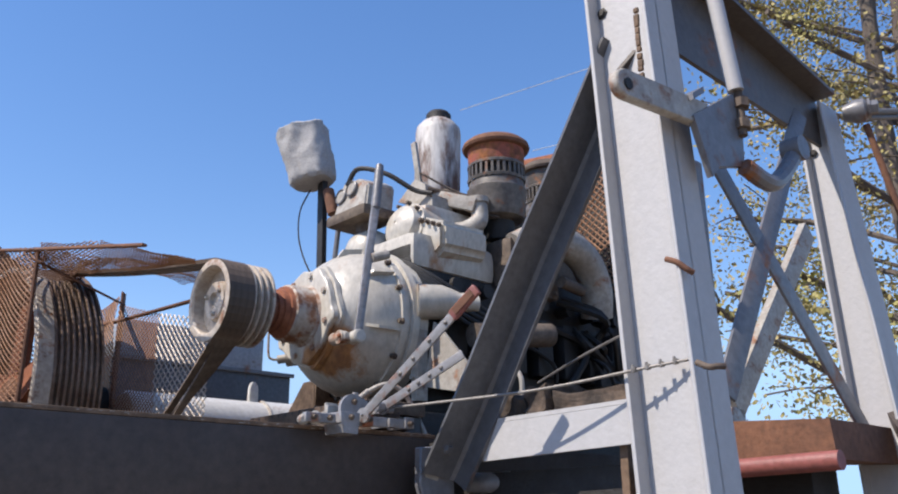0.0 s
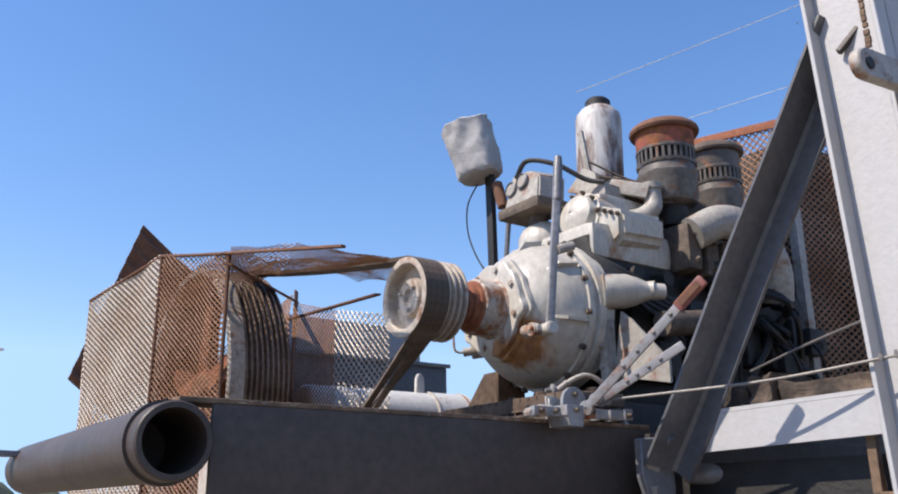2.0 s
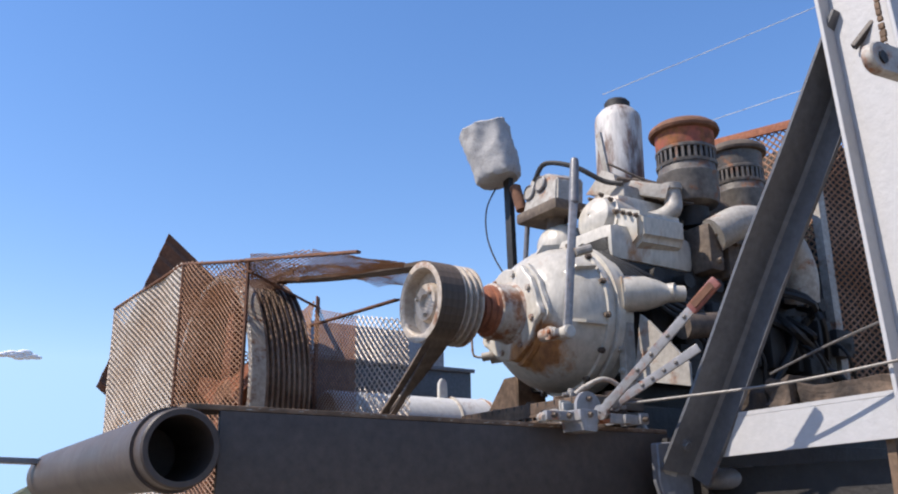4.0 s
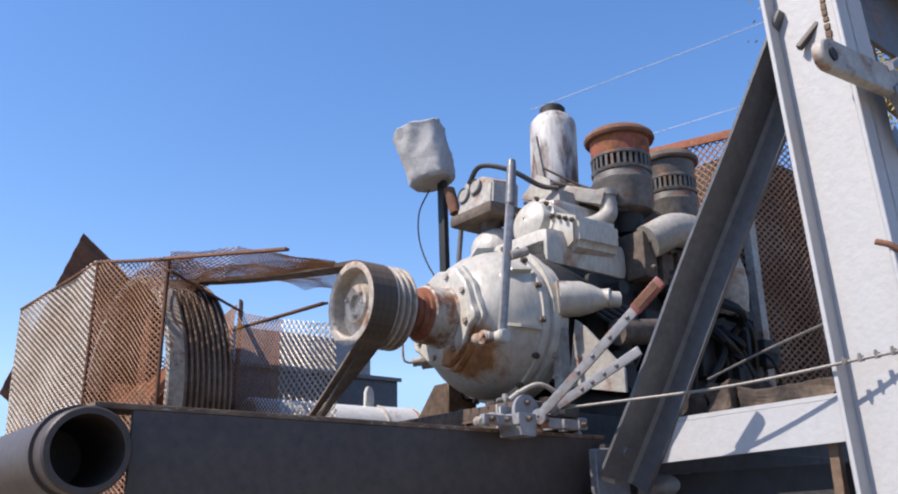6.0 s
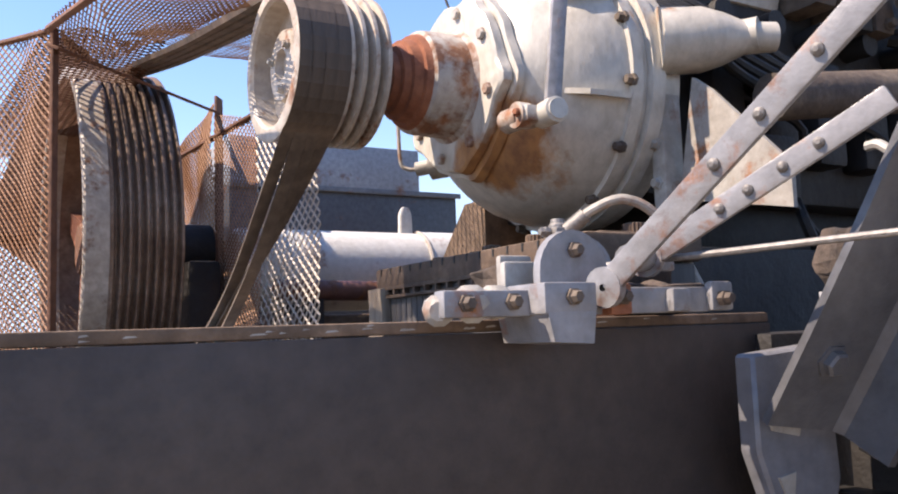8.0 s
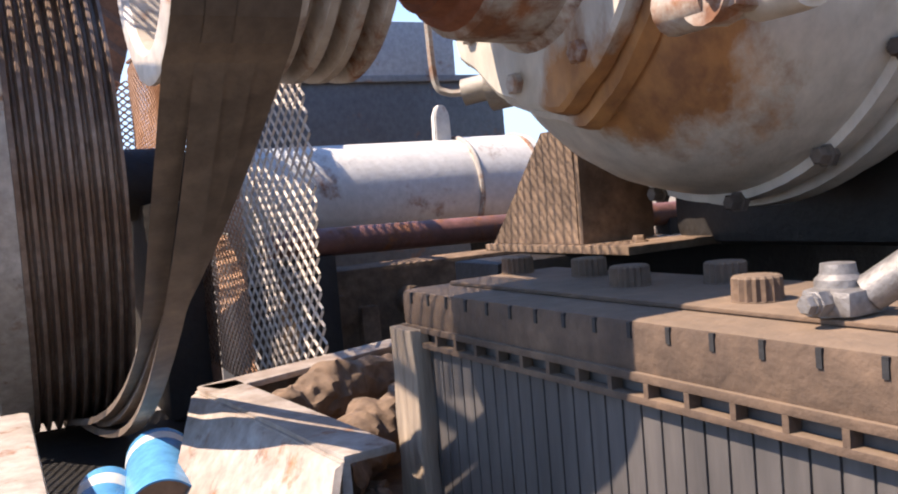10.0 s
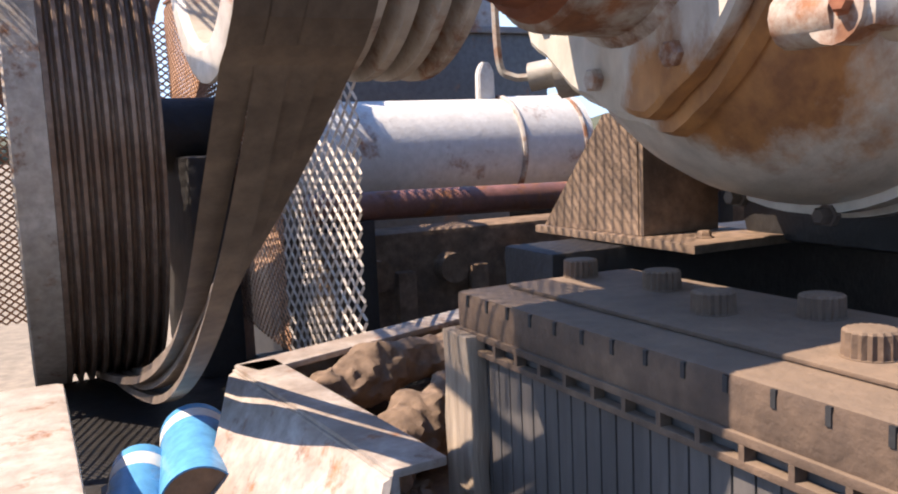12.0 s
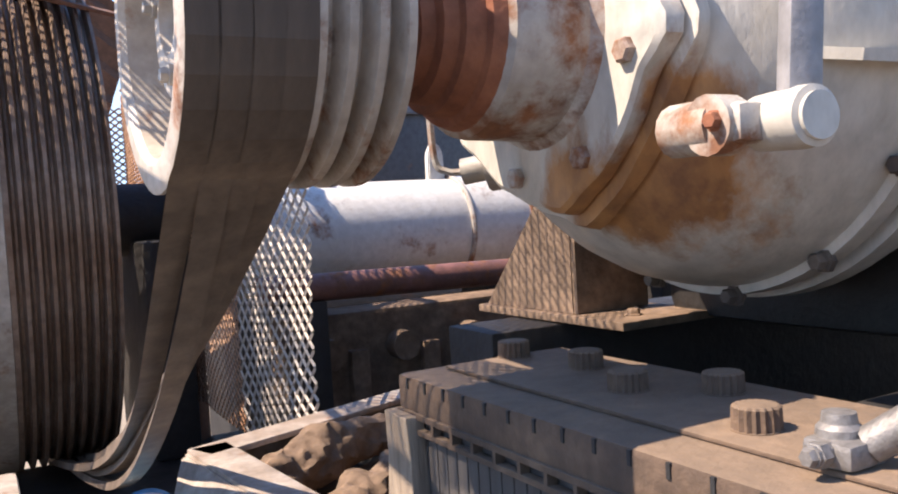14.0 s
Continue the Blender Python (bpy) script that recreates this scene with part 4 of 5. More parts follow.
rod(bm, (1.615, -1.0, 2.43), (1.63, -0.99, 2.60), 0.013, 12)
for h in (0.0, 0.07):
    lathe(bm, (1.617 + 0.1 * h, -1.0, 2.45 + h), (0.1, 0.05, 1), [(0, 0.014), (0.001, 0.024), (0.03, 0.024), (0.031, 0.014)], 6)
part("turnbuckle", bm, DIRTY, arm, "rusty threaded turnbuckle")
bm = bmesh.new()
rod(bm, (1.62, -0.99, 2.58), (1.56, -0.95, 3.25), 0.024, 12)
part("rod", bm, LEGPAINT, arm)

knob = thing("tie_rod", "steel tie rod with a bolted eye on the mast", "tie rod", (2.85, -0.86, 2.93))
bm = bmesh.new()
lathe(bm, (2.83, -0.88, 2.955), (0.4, -1, 0), [(-0.05, 0.03), (0.0, 0.05), (0.03, 0.05), (0.05, 0.03)], 18)
bolt(bm, (2.84, -0.93, 2.955), (0.4, -1, 0), 0.03, 0.03)
part("eye", bm, STEEL, knob)
bm = bmesh.new()
rod(bm, (2.84, -0.88, 2.955), (5.6, -1.6, 3.65), 0.014, 10)
rod(bm, (2.84, -0.88, 2.93), (5.6, -1.6, 3.60), 0.010, 10)
pieces("rod", bm, WIRE, knob)
bm = bmesh.new()
rod(bm, (2.86, -0.90, 2.90), (2.96, -0.95, 2.45), 0.014, 10)
lathe(bm, (2.96, -0.95, 2.47), (0.1, -0.05, -0.45), [(0, 0.018), (0.08, 0.02), (0.09, 0.01)], 10)
part("hanging_rod", bm, RUST, knob)

for (x, y, z, dx, dz, mt) in ((1.318, -0.935, 2.005, 0.05, -0.02, RUST), (1.30, -1.005, 1.725, 0.05, 0.0, DIRTY)):
    hk = thing("step_hook", "rusty bent hook welded to the mast leg", "hook", (x, y, z), "rusty hooks on the leg")
    bm = bmesh.new()
    hose(bm, [(x - 0.01, y + 0.03, z + 0.015), (x - 0.01, y, z), (x + 0.0, y - 0.02, z + dz), (x + 0.015, y - 0.03, z + dz * 1.5)], 0.008, 10)
    part("hook", bm, mt, hk)

# ---- diagonal brace: an angle iron ----
brace = thing("diagonal_brace", "dark grey angle-iron brace leaning to the mast leg", "brace", (1.22, -0.13, 1.45))
A0, A1 = Vector((1.165, -0.10, 1.50)), Vector((1.298, -0.775, 2.745))
dirn = (A1 - A0).normalized()
side = Vector((1.0, -0.12, 0.0))
side = (side - dirn * side.dot(dirn)).normalized()
outw = dirn.cross(side).normalized()
if outw.y > 0:
    outw = -outw


def sweep(bm, sect, a, b, sd, ow, steps=10, swell=0.0):
    rings = []
    for i in range(steps + 1):
        t = i / steps
        c = a.lerp(b, t) + ow * swell * noise.noise(Vector((t * 3, 0, 0)))
        rings.append([bm.verts.new(c + sd * p[0] + ow * p[1]) for p in sect])
    n = len(sect)
    for p, q in zip(rings, rings[1:]):
        for i in range(n):
            bm.faces.new((p[i], p[(i + 1) % n], q[(i + 1) % n], q[i]))
    bm.faces.new(rings[0]), bm.faces.new(rings[-1])
    return bm


bm = sweep(bmesh.new(), [(0.0, 0.0), (0.0, 0.010), (0.106, 0.012), (0.116, 0.022), (0.118, 0.085), (0.130, 0.085), (0.130, 0.0)], A0, A1, side, outw, 12, 0.008)
part("angle_iron", bm, BRACE, brace)
bm = bmesh.new()
p = A0 + dirn * 0.09 + side * 0.05 + outw * 0.012
bolt(bm, p, outw, 0.016, 0.012)
p = A1 - dirn * 0.04 + side * 0.06 + outw * 0.012
lathe(bm, p, (outw * 1.0), [(0, 0.02), (0.012, 0.022), (0.014, 0.014), (0.05, 0.013), (0.052, 0.005)], 12)
pieces("brace_bolt", bm, BRACE, brace)
bm = bmesh.new()
bar(bm, (1.30, -0.82, 2.60), (1.36, -0.91, 2.72), 0.02, 0.015, (1, 0, 0))
part("welded_tab", bm, BEAM, brace)

lug = thing("beam_end_bracket", "chipped grey bracket at the skid beam end", "bracket", (1.25, -0.12, 1.2))
bm = bmesh.new()
plate(bm, [(1.175, -0.055, 1.575), (1.30, -0.065, 1.585), (1.31, -0.065, 1.42), (1.27, -0.065, 1.30), (1.22, -0.06, 1.33), (1.175, -0.055, 1.46)], (0, -0.03, 0))
bmesh.ops.bevel(bm, geom=bm.edges[:], offset=0.004, segments=1, affect="EDGES")
part("plate", bm, STEEL, lug)
bm = bmesh.new()
for (a, b, c) in ((1.185, 1.505, 0.07), (1.20, 1.43, 0.03), (1.27, 1.45, 0.035), (1.19, 1.39, 0.02), (1.235, 1.30, 0.03)):
    plate(bm, [(a, -0.088, b), (a + c, -0.088, b + 0.004), (a + c * 0.8, -0.088, b - 0.03), (a + 0.01, -0.088, b - 0.02)], (0, -0.003, 0))
pieces("bare_patch", bm, PALE, lug, "pale scraped patches")
bm = bmesh.new()
box(bm, 1.12, 1.20, -0.10, -0.02, -0.92, 1.37, 0.005)
part("post", bm, STEEL, lug)
bm = bmesh.new()
box(bm, 0.95, 1.12, -0.08, -0.03, 1.262, 1.285, 0.004)
part("ledge", bm, PALE, lug)
bm = bmesh.new()
lathe(bm, (1.34, -0.10, 1.47), (0.6, -0.9, 0.0), [(0, 0.02), (0.02, 0.032), (0.15, 0.034), (0.19, 0.026), (0.21, 0.01)], 16)
part("round_stub", bm, STEEL, lug)

# ---- outrigger ----
out = thing("outrigger_channel", "pale grey outrigger channel reaching to the mast leg", "channel", (1.36, -0.45, 1.53))
bm = bmesh.new()
plate(bm, [(1.30, -0.09, 1.635), (1.30, -0.80, 1.648), (1.30, -0.80, 1.545), (1.30, -0.09, 1.525)], (0.014, 0, 0))
part("web", bm, LEGPAINT, out)
bm = bmesh.new()
plate(bm, [(1.30, -0.09, 1.636), (1.30, -0.80, 1.649), (1.44, -0.80, 1.649), (1.44, -0.09, 1.636)], (0, 0, 0.012))
part("top_flange", bm, LEGPAINT, out)
bm = bmesh.new()
box(bm, 1.32, 1.36, -0.86, -0.06, 1.385, 1.40, 0.002)
box(bm, 1.38, 1.44, -0.86, -0.06, 1.16, 1.50, 0.002)
pieces("lower_rail", bm, OILY, out)
bm = bmesh.new()
box(bm, 1.325, 1.35, -0.745, -0.72, 1.40, 1.545, 0.002)
box(bm, 1.30, 1.36, -0.82, -0.75, 1.36, 1.405, 0.006)
pieces("tie_plate", bm, DUSTY, out)

for (x0, x1, y0, y1, z1) in ((1.37, 1.72, -0.15, -0.235, 1.72), (1.375, 1.70, -0.245, -0.34, 1.73), (1.37, 1.66, -0.35, -0.43, 1.745), (1.40, 1.80, -0.44, -0.72, 1.715), (1.45, 2.3, -0.10, 0.02, 1.74), (1.0, 1.26, 0.12, 0.24, 1.70), (1.05, 1.22, 0.02, 0.10, 1.665)):
    tb = thing("timber_block", "short oil-soaked old timber block on the skid", "timber", ((x0 + x1) / 2, (y0 + y1) / 2, z1 - 0.07), "old timber blocks")
    bm = bmesh.new()
    box(bm, x0, x1, y1, y0, min(z1 - 0.07, 1.662) if x0 > 1.3 else 1.63, z1, 0.004)
    bmesh.ops.subdivide_edges(bm, edges=bm.edges[:], cuts=5, use_grid_fill=True)
    for v in bm.verts:
        v.co += Vector((noise.noise(v.co * 22), noise.noise(v.co * 25 + Vector((3, 0, 0))), noise.noise(v.co * 24 + Vector((0, 7, 0))))) * 0.018
    part("block", bm, TIMBER, tb, smooth=False)

rope = thing("wire_rope", "thin galvanised wire rope clamped to the mast leg", "wire rope", (1.25, -0.5, 1.70))
bm = bmesh.new()
hose(bm, [(1.06, 0.05, 1.69), (1.13, -0.2, 1.694), (1.20, -0.55, 1.70), (1.27, -0.86, 1.728), (1.31, -0.97, 1.74)], 0.0042, 8)
part("strand", bm, WIRE, rope)
bm = bmesh.new()
for k in range(4):
    c = Vector((1.262 + 0.012 * k, -0.83 - 0.034 * k, 1.725 + 0.004 * k))
    rod(bm, c + Vector((-0.006, 0, -0.008)), c + Vector((-0.006, 0, 0.013)), 0.004, 8)
    box(bm, c.x - 0.007, c.x + 0.007, c.y - 0.006, c.y + 0.006, c.z - 0.006, c.z + 0.008, 0.002)
pieces("rope_clip", bm, WIRE, rope)
rope2 = thing("stay_wire", "second thin stay wire behind the brace", "wire rope", (1.4, -0.6, 1.83))
bm = bmesh.new()
hose(bm, [(1.60, -0.20, 1.80), (1.45, -0.5, 1.825), (1.33, -0.77, 1.845)], 0.0042, 8)
part("strand", bm, WIRE, rope2)

# ---- control levers on the skid ----
quadrant = thing("control_stand", "grey control stand with linkage on the skid edge", "control stand", (0.97, -0.06, 1.60))
bm = bmesh.new()
box(bm, 0.765, 1.00, -0.070, -0.050, 1.627, 1.654, 0.003)
box(bm, 0.865, 0.932, -0.098, -0.030, 1.628, 1.660, 0.003)
box(bm, 0.985, 1.12, -0.075, -0.055, 1.627, 1.656, 0.003)
part("base_channel", bm, ALU, quadrant)
bm = bmesh.new()
plate(bm, [(0.868, -0.098, 1.63), (0.93, -0.098, 1.63), (0.925, -0.098, 1.597), (0.875, -0.098, 1.60)], (0, 0.09, 0))
part("clamp_foot", bm, ALU, quadrant)
bm = bmesh.new()
box(bm, 0.962, 0.992, -0.085, -0.045, 1.626, 1.660, 0.003)
part("red_clamp", bm, RUSTRED, quadrant, "rust-red clamp")
for y, c in ((-0.035, (0.955, 1.675)), (0.085, (1.07, 1.685))):
    bm = bmesh.new()
    pts = [(c[0] + 0.048 * math.cos(a), y, c[1] + 0.048 * math.sin(a)) for a in (i * math.pi / 12 for i in range(13))]
    plate(bm, pts + [(c[0] - 0.048, y, 1.63), (c[0] + 0.048, y, 1.63)], (0, 0.012, 0))
    pieces("quadrant_plate", bm, ALU, quadrant)
bm = bmesh.new()
for x, y, z in ((0.79, -0.071, 1.641), (0.845, -0.071, 1.642), (0.90, -0.099, 1.645), (0.977, -0.087, 1.645), (0.955, -0.037, 1.70), (1.13, -0.09, 1.642)):
    bolt(bm, (x, y, z), (0, -1, 0), 0.007, 0.008)
pieces("stand_bolt", bm, DIRTY, quadrant)
bm = bmesh.new()
for (x0, x1, z0, z1, y) in ((1.115, 1.15, 1.628, 1.662, -0.085), (1.05, 1.078, 1.628, 1.654, -0.088), (1.08, 1.115, 1.678, 1.702, -0.03)):
    box(bm, x0, x1, y, y + 0.012, z0, z1, 0.004)
    box(bm, x0, x0 + 0.012, y, y + 0.09, z0, z1 - 0.01, 0.003)
rod(bm, (1.02, -0.05, 1.69), (1.09, -0.02, 1.695), 0.016, 12)
pieces("wire_clamp", bm, ALU, quadrant)
bm = bmesh.new()
for (x, y, z, r, l) in ((0.765, -0.06, 1.634, 0.016, 0.05), (0.80, -0.066, 1.640, 0.020, 0.05), (0.835, -0.06, 1.642, 0.018, 0.06)):
    lathe(bm, (x, y, z), (0.5, 1, 0.1), [(0, r * 0.6), (0.006, r), (l, r * 0.9), (l + 0.006, r * 0.5)], 10)
for (x, y, z) in ((0.885, 0.0, 1.66), (0.90, 0.03, 1.67)):
    box(bm, x, x + 0.045, y, y + 0.01, 1.63, z + 0.03, 0.004)
pieces("cast_foot", bm, PALE, quadrant)

for lab, a, b, red in (("grey flat steel lever with red grip, riveted", (0.955, -0.085, 1.655), (1.032, -0.49, 1.972), True), ("grey flat steel lever with row of rivets", (1.068, -0.03, 1.692), (1.168, -0.288, 1.834), False)):
    lv = thing("control_lever", lab, "lever", a, "control levers")
    a, b = Vector(a), Vector(b)
    d = (b - a)
    wdir = d.cross(Vector((1.0, 0.35, 0))).normalized()
    bm = bmesh.new()
    bar(bm, a, a + d * (0.80 if red else 1.0), 0.028, 0.009, wdir)
    lathe(bm, a - d.normalized().cross(wdir) * 0.0055, d.normalized().cross(wdir), [(0, 0.004), (0.0, 0.022), (0.011, 0.022), (0.011, 0.004)], 20, False)
    part("bar", bm, ALU, lv)
    bm = bmesh.new()
    fn = d.normalized().cross(wdir)
    if fn.x > 0:
        fn = -fn
    for t in (0.34, 0.46, 0.60, 0.74):
        q = a + d * t
        lathe(bm, q + fn * 0.004, fn, [(0, 0.0065), (0.004, 0.006), (0.0065, 0.0025)], 12)
    pieces("rivet", bm, WIRE, lv)
    if red:
        bm = bmesh.new()
        bar(bm, a + d * 0.79, b, 0.033, 0.016, wdir, 0.004)
        g = part("grip", bm, RED, lv, "faded red grip")
        bm = bmesh.new()
        bar(bm, a + d * 0.82 + fn * 0.010, a + d * 0.97 + fn * 0.010, 0.020, 0.004, wdir, 0)
        part("grip_groove", bm, RUST, g)

NEAR_STEP = (0.042, 0.046, 0.022)
for ob in [o for o in ORIGIN if o.parent is None and o.name.split(".")[0] in (
        "skid_beam", "end_pipe", "diagonal_brace", "beam_end_bracket", "outrigger_channel", "timber_block", "wire_rope", "stay_wire", "control_stand", "control_lever")]:
    nudge(ob, *NEAR_STEP)

# ---- batteries ----
bat = thing("battery", "long dusty black battery with screw caps", "battery", (1.44, 0.83, 1.52))
bm = bmesh.new()
box(bm, 1.312, 1.57, 0.43, 1.225, 1.50, 1.745, 0.006)
part("case", bm, PLASTIC, bat, "ribbed black case under brown dust")
bm = bmesh.new()
for i in range(30):
    y = 0.445 + i * 0.026
    box(bm, 1.3095, 1.316, y, y + 0.0235, 1.51, 1.72, 0.001)
for i in range(9):
    x = 1.33 + i * 0.026
    box(bm, x, x + 0.0235, 1.222, 1.2275, 1.51, 1.72, 0.001)
pieces("case_rib", bm, PLASTIC, bat)
bm = bmesh.new()
box(bm, 1.300, 1.582, 0.42, 1.235, 1.748, 1.797, 0.008)
box(bm, 1.297, 1.31, 0.42, 1.235, 1.742, 1.750, 0.001)
box(bm, 1.297, 1.31, 0.42, 1.235, 1.722, 1.729, 0.001)
for i in range(17):
    y = 0.43 + i * 0.05
    box(bm, 1.297, 1.31, y, y + 0.006, 1.729, 1.742, 0)
box(bm, 1.36, 1.54, 0.45, 1.205, 1.797, 1.803, 0.004)
part("lid", bm, BROWN, bat, "brown dusty lid")
bm = bmesh.new()
for i in range(16):
    y = 0.45 + i * 0.05
    box(bm, 1.2985, 1.306, y, y + 0.005, 1.780, 1.7945, 0)
pieces("lid_slot", bm, BLACK, bat)
for y, x in ((1.19, 1.465), (1.05, 1.485), (0.91, 1.435), (0.83, 1.50), (0.705, 1.41), (0.50, 1.49)):
    bm = bmesh.new()
    lathe(bm, (x, y, 1.800), (0, 0, 1), [(0, 0.024), (0.004, 0.024), (0.004, 0.0205), (0.024, 0.020), (0.026, 0.018), (0.027, 0.006)], 36)
    bm.verts.ensure_lookup_table()
    for k, v in enumerate(bm.verts):
        if 2 <= k // 36 <= 4 and k % 2:
            v.co.x, v.co.y = x + (v.co.x - x) * 1.13, y + (v.co.y - y) * 1.13
    part("cap", bm, BROWN, bat, "ribbed brown screw cap")
nudge(bat, 0.035, -0.025, 0.005)
slat = thing("wooden_board", "split pale weathered board standing against the battery end", "board", (1.33, 1.19, 1.45))
bm = bmesh.new()
box(bm, 1.318, 1.344, 1.150, 1.222, 1.45, 1.752, 0.003)
bmesh.ops.subdivide_edges(bm, edges=bm.edges[:], cuts=4, use_grid_fill=True)
for v in bm.verts:
    v.co += Vector((noise.noise(v.co * 30), noise.noise(v.co * 24 + Vector((3, 0, 0))), 0)) * 0.006
part("board", bm, SPLIT, slat, smooth=False)
clamp = thing("battery_clamp", "pale corroded battery terminal clamp with its cable", "battery clamp", (1.40, 0.535, 1.80))
bm = bmesh.new()
box(bm, 1.372, 1.418, 0.540, 0.585, 1.803, 1.824, 0.006)
rod(bm, (1.355, 0.562, 1.815), (1.43, 0.562, 1.815), 0.009, 10)
lathe(bm, (1.397, 0.568, 1.80), (0, 0, 1), [(0, 0.02), (0.03, 0.018), (0.034, 0.014), (0.042, 0.013), (0.043, 0.004)], 16)
bolt(bm, (1.362, 0.562, 1.815), (-1, 0, 0), 0.008, 0.010)
rod(bm, (1.405, 0.548, 1.818), (1.425, 0.515, 1.845), 0.015, 12)
part("terminal", bm, WIRE, clamp)
bm = bmesh.new()
hose(bm, [(1.41, 0.54, 1.825), (1.435, 0.50, 1.855), (1.48, 0.46, 1.868), (1.54, 0.43, 1.82), (1.62, 0.40, 1.66)], 0.0095, 10)
part("cable", bm, PALE, clamp)

nudge(clamp, 0.02, 0.005, 0.006)

# ---- tray with hoses, crate, tins ----
tray = thing("steel_tray", "dusty open steel tray on the skid", "tray", (1.45, 1.55, 1.45))
bm = bmesh.new()
for a, b in (((1.15, 1.73), (1.80, 1.97)), ((1.15, 1.73), (1.20, 1.12)), ((1.80, 1.97), (1.85, 1.30))):
    p, q = Vector((*a, 1.575)), Vector((*b, 1.575))
    dd = (q - p).normalized()
    nn = Vector((-dd.y, dd.x, 0))
    if (Vector((1.5, 1.6, 1.575)) - p).dot(nn) < 0:
        nn = -nn
    bar(bm, p - Vector((0, 0, 0.02)), q - Vector((0, 0, 0.02)), 0.11, 0.014, (0, 0, 1))
    bar(bm, p + nn * 0.035 + Vector((0, 0, 0.036)), q + nn * 0.035 + Vector((0, 0, 0.036)), 0.075, 0.012, nn)
part("rim", bm, TRAYPAINT, tray)
bm = bmesh.new()
plate(bm, [(1.16, 1.71, 1.47), (1.80, 1.95, 1.47), (1.84, 1.3, 1.47), (1.2, 1.05, 1.47)], (0, 0, 0.012))
part("pan", bm, DUSTY, tray)
bm = bmesh.new()
plate(bm, [(1.135, 1.72, 1.603), (1.03, 1.50, 1.44), (1.12, 1.06, 1.44), (1.185, 1.12, 1.603)], (0.012, 0.0, 0.006))
part("apron", bm, TRAYPAINT, tray, "dirty white sloping apron")
bm = bmesh.new()
for y in (1.2, 1.7):
    box(bm, 1.25, 1.75, y, y + 0.08, 1.302, 1.475, 0.004)
part("leg", bm, OILY, tray)
for pts, r in (([(1.22, 1.62, 1.545), (1.33, 1.66, 1.56), (1.46, 1.72, 1.575), (1.72, 1.76, 1.555)], 0.046), ([(1.23, 1.30, 1.53), (1.34, 1.40, 1.548), (1.50, 1.52, 1.56), (1.74, 1.64, 1.55)], 0.048)):
    hs = thing("rag_roll", "dusty brown rolled cloth lying in the tray", "cloth roll", (1.5, pts[1][1], 1.48), "rolls in the tray")
    bm = bmesh.new()
    hose(bm, pts, r, 40, 34, 0.34)
    for v in bm.verts:
        v.co += Vector((noise.noise(v.co * 60), noise.noise(v.co * 55 + Vector((9, 0, 0))), noise.noise(v.co * 58))) * 0.007
    part("roll", bm, DUSTY, hs)
bm = bmesh.new()
crumb = thing("dirt_crumbs", "brown dirt and crumbs in the tray", "dirt", (1.35, 1.4, 1.48), kind="stuff")
for i in range(160):
    x, y = random.uniform(1.2, 1.34), random.uniform(1.14, 1.5)
    r = random.uniform(0.004, 0.018)
    bmesh.ops.create_icosphere(bm, subdivisions=1, radius=r, matrix=Matrix.LocRotScale((x, y, 1.482 + r * 0.5), Euler((x * 90, y * 70, 0)), (1, 0.7, 0.6)))
part("crumbs", bm, DUSTY, crumb, smooth=False)

crate = thing("white_box_beam", "white box beam end with rust patches on the skid", "box beam", (0.74, 1.55, 1.40))
bm = bmesh.new()
box(bm, 0.50, 0.875, 1.22, 1.87, 1.402, 1.60, 0.012)
part("body", bm, SHEAVE, crate)
board = thing("scrap_sheet", "bent grey sheet under the tins", "sheet", (1.0, 1.6, 1.41))
bm = bmesh.new()
plate(bm, [(0.90, 1.45, 1.40), (0.915, 1.80, 1.41), (1.13, 1.93, 1.42), (1.14, 1.5, 1.41)], (0, 0, 0.008))
part("sheet", bm, STEEL, board)
for x, y, z, ax, r, h in ((1.085, 1.82, 1.475, (-0.15, -1.0, -0.05), 0.062, 0.30), (0.98, 1.73, 1.46, (-0.2, -1, -0.15), 0.050, 0.26)):
    tin = thing("blue_tin", "blue and white printed tin lying on its side", "tin can", (x, y, z - r), "blue tins")
    bm = bmesh.new()
    lathe(bm, (x, y, z), ax, [(0, 0.01), (0.0, r * 0.9), (0.004, r), (h, r), (h, r * 0.95), (h - 0.006, r * 0.94), (h - 0.006, 0.01)], 36, False)
    part("can", bm, BLUE, tin)
    bm = bmesh.new()
    lathe(bm, (x, y, z), ax, [(0.03, r * 1.006), (0.07, r * 1.006)], 36, False)
    part("label_band", bm, TANKW, tin, "white label band")
    bm = bmesh.new()
    lathe(bm, (x, y, z), ax, [(h - 0.004, 0.005), (h - 0.004, r * 0.94)], 30, False)
    part("base", bm, CARD, tin)

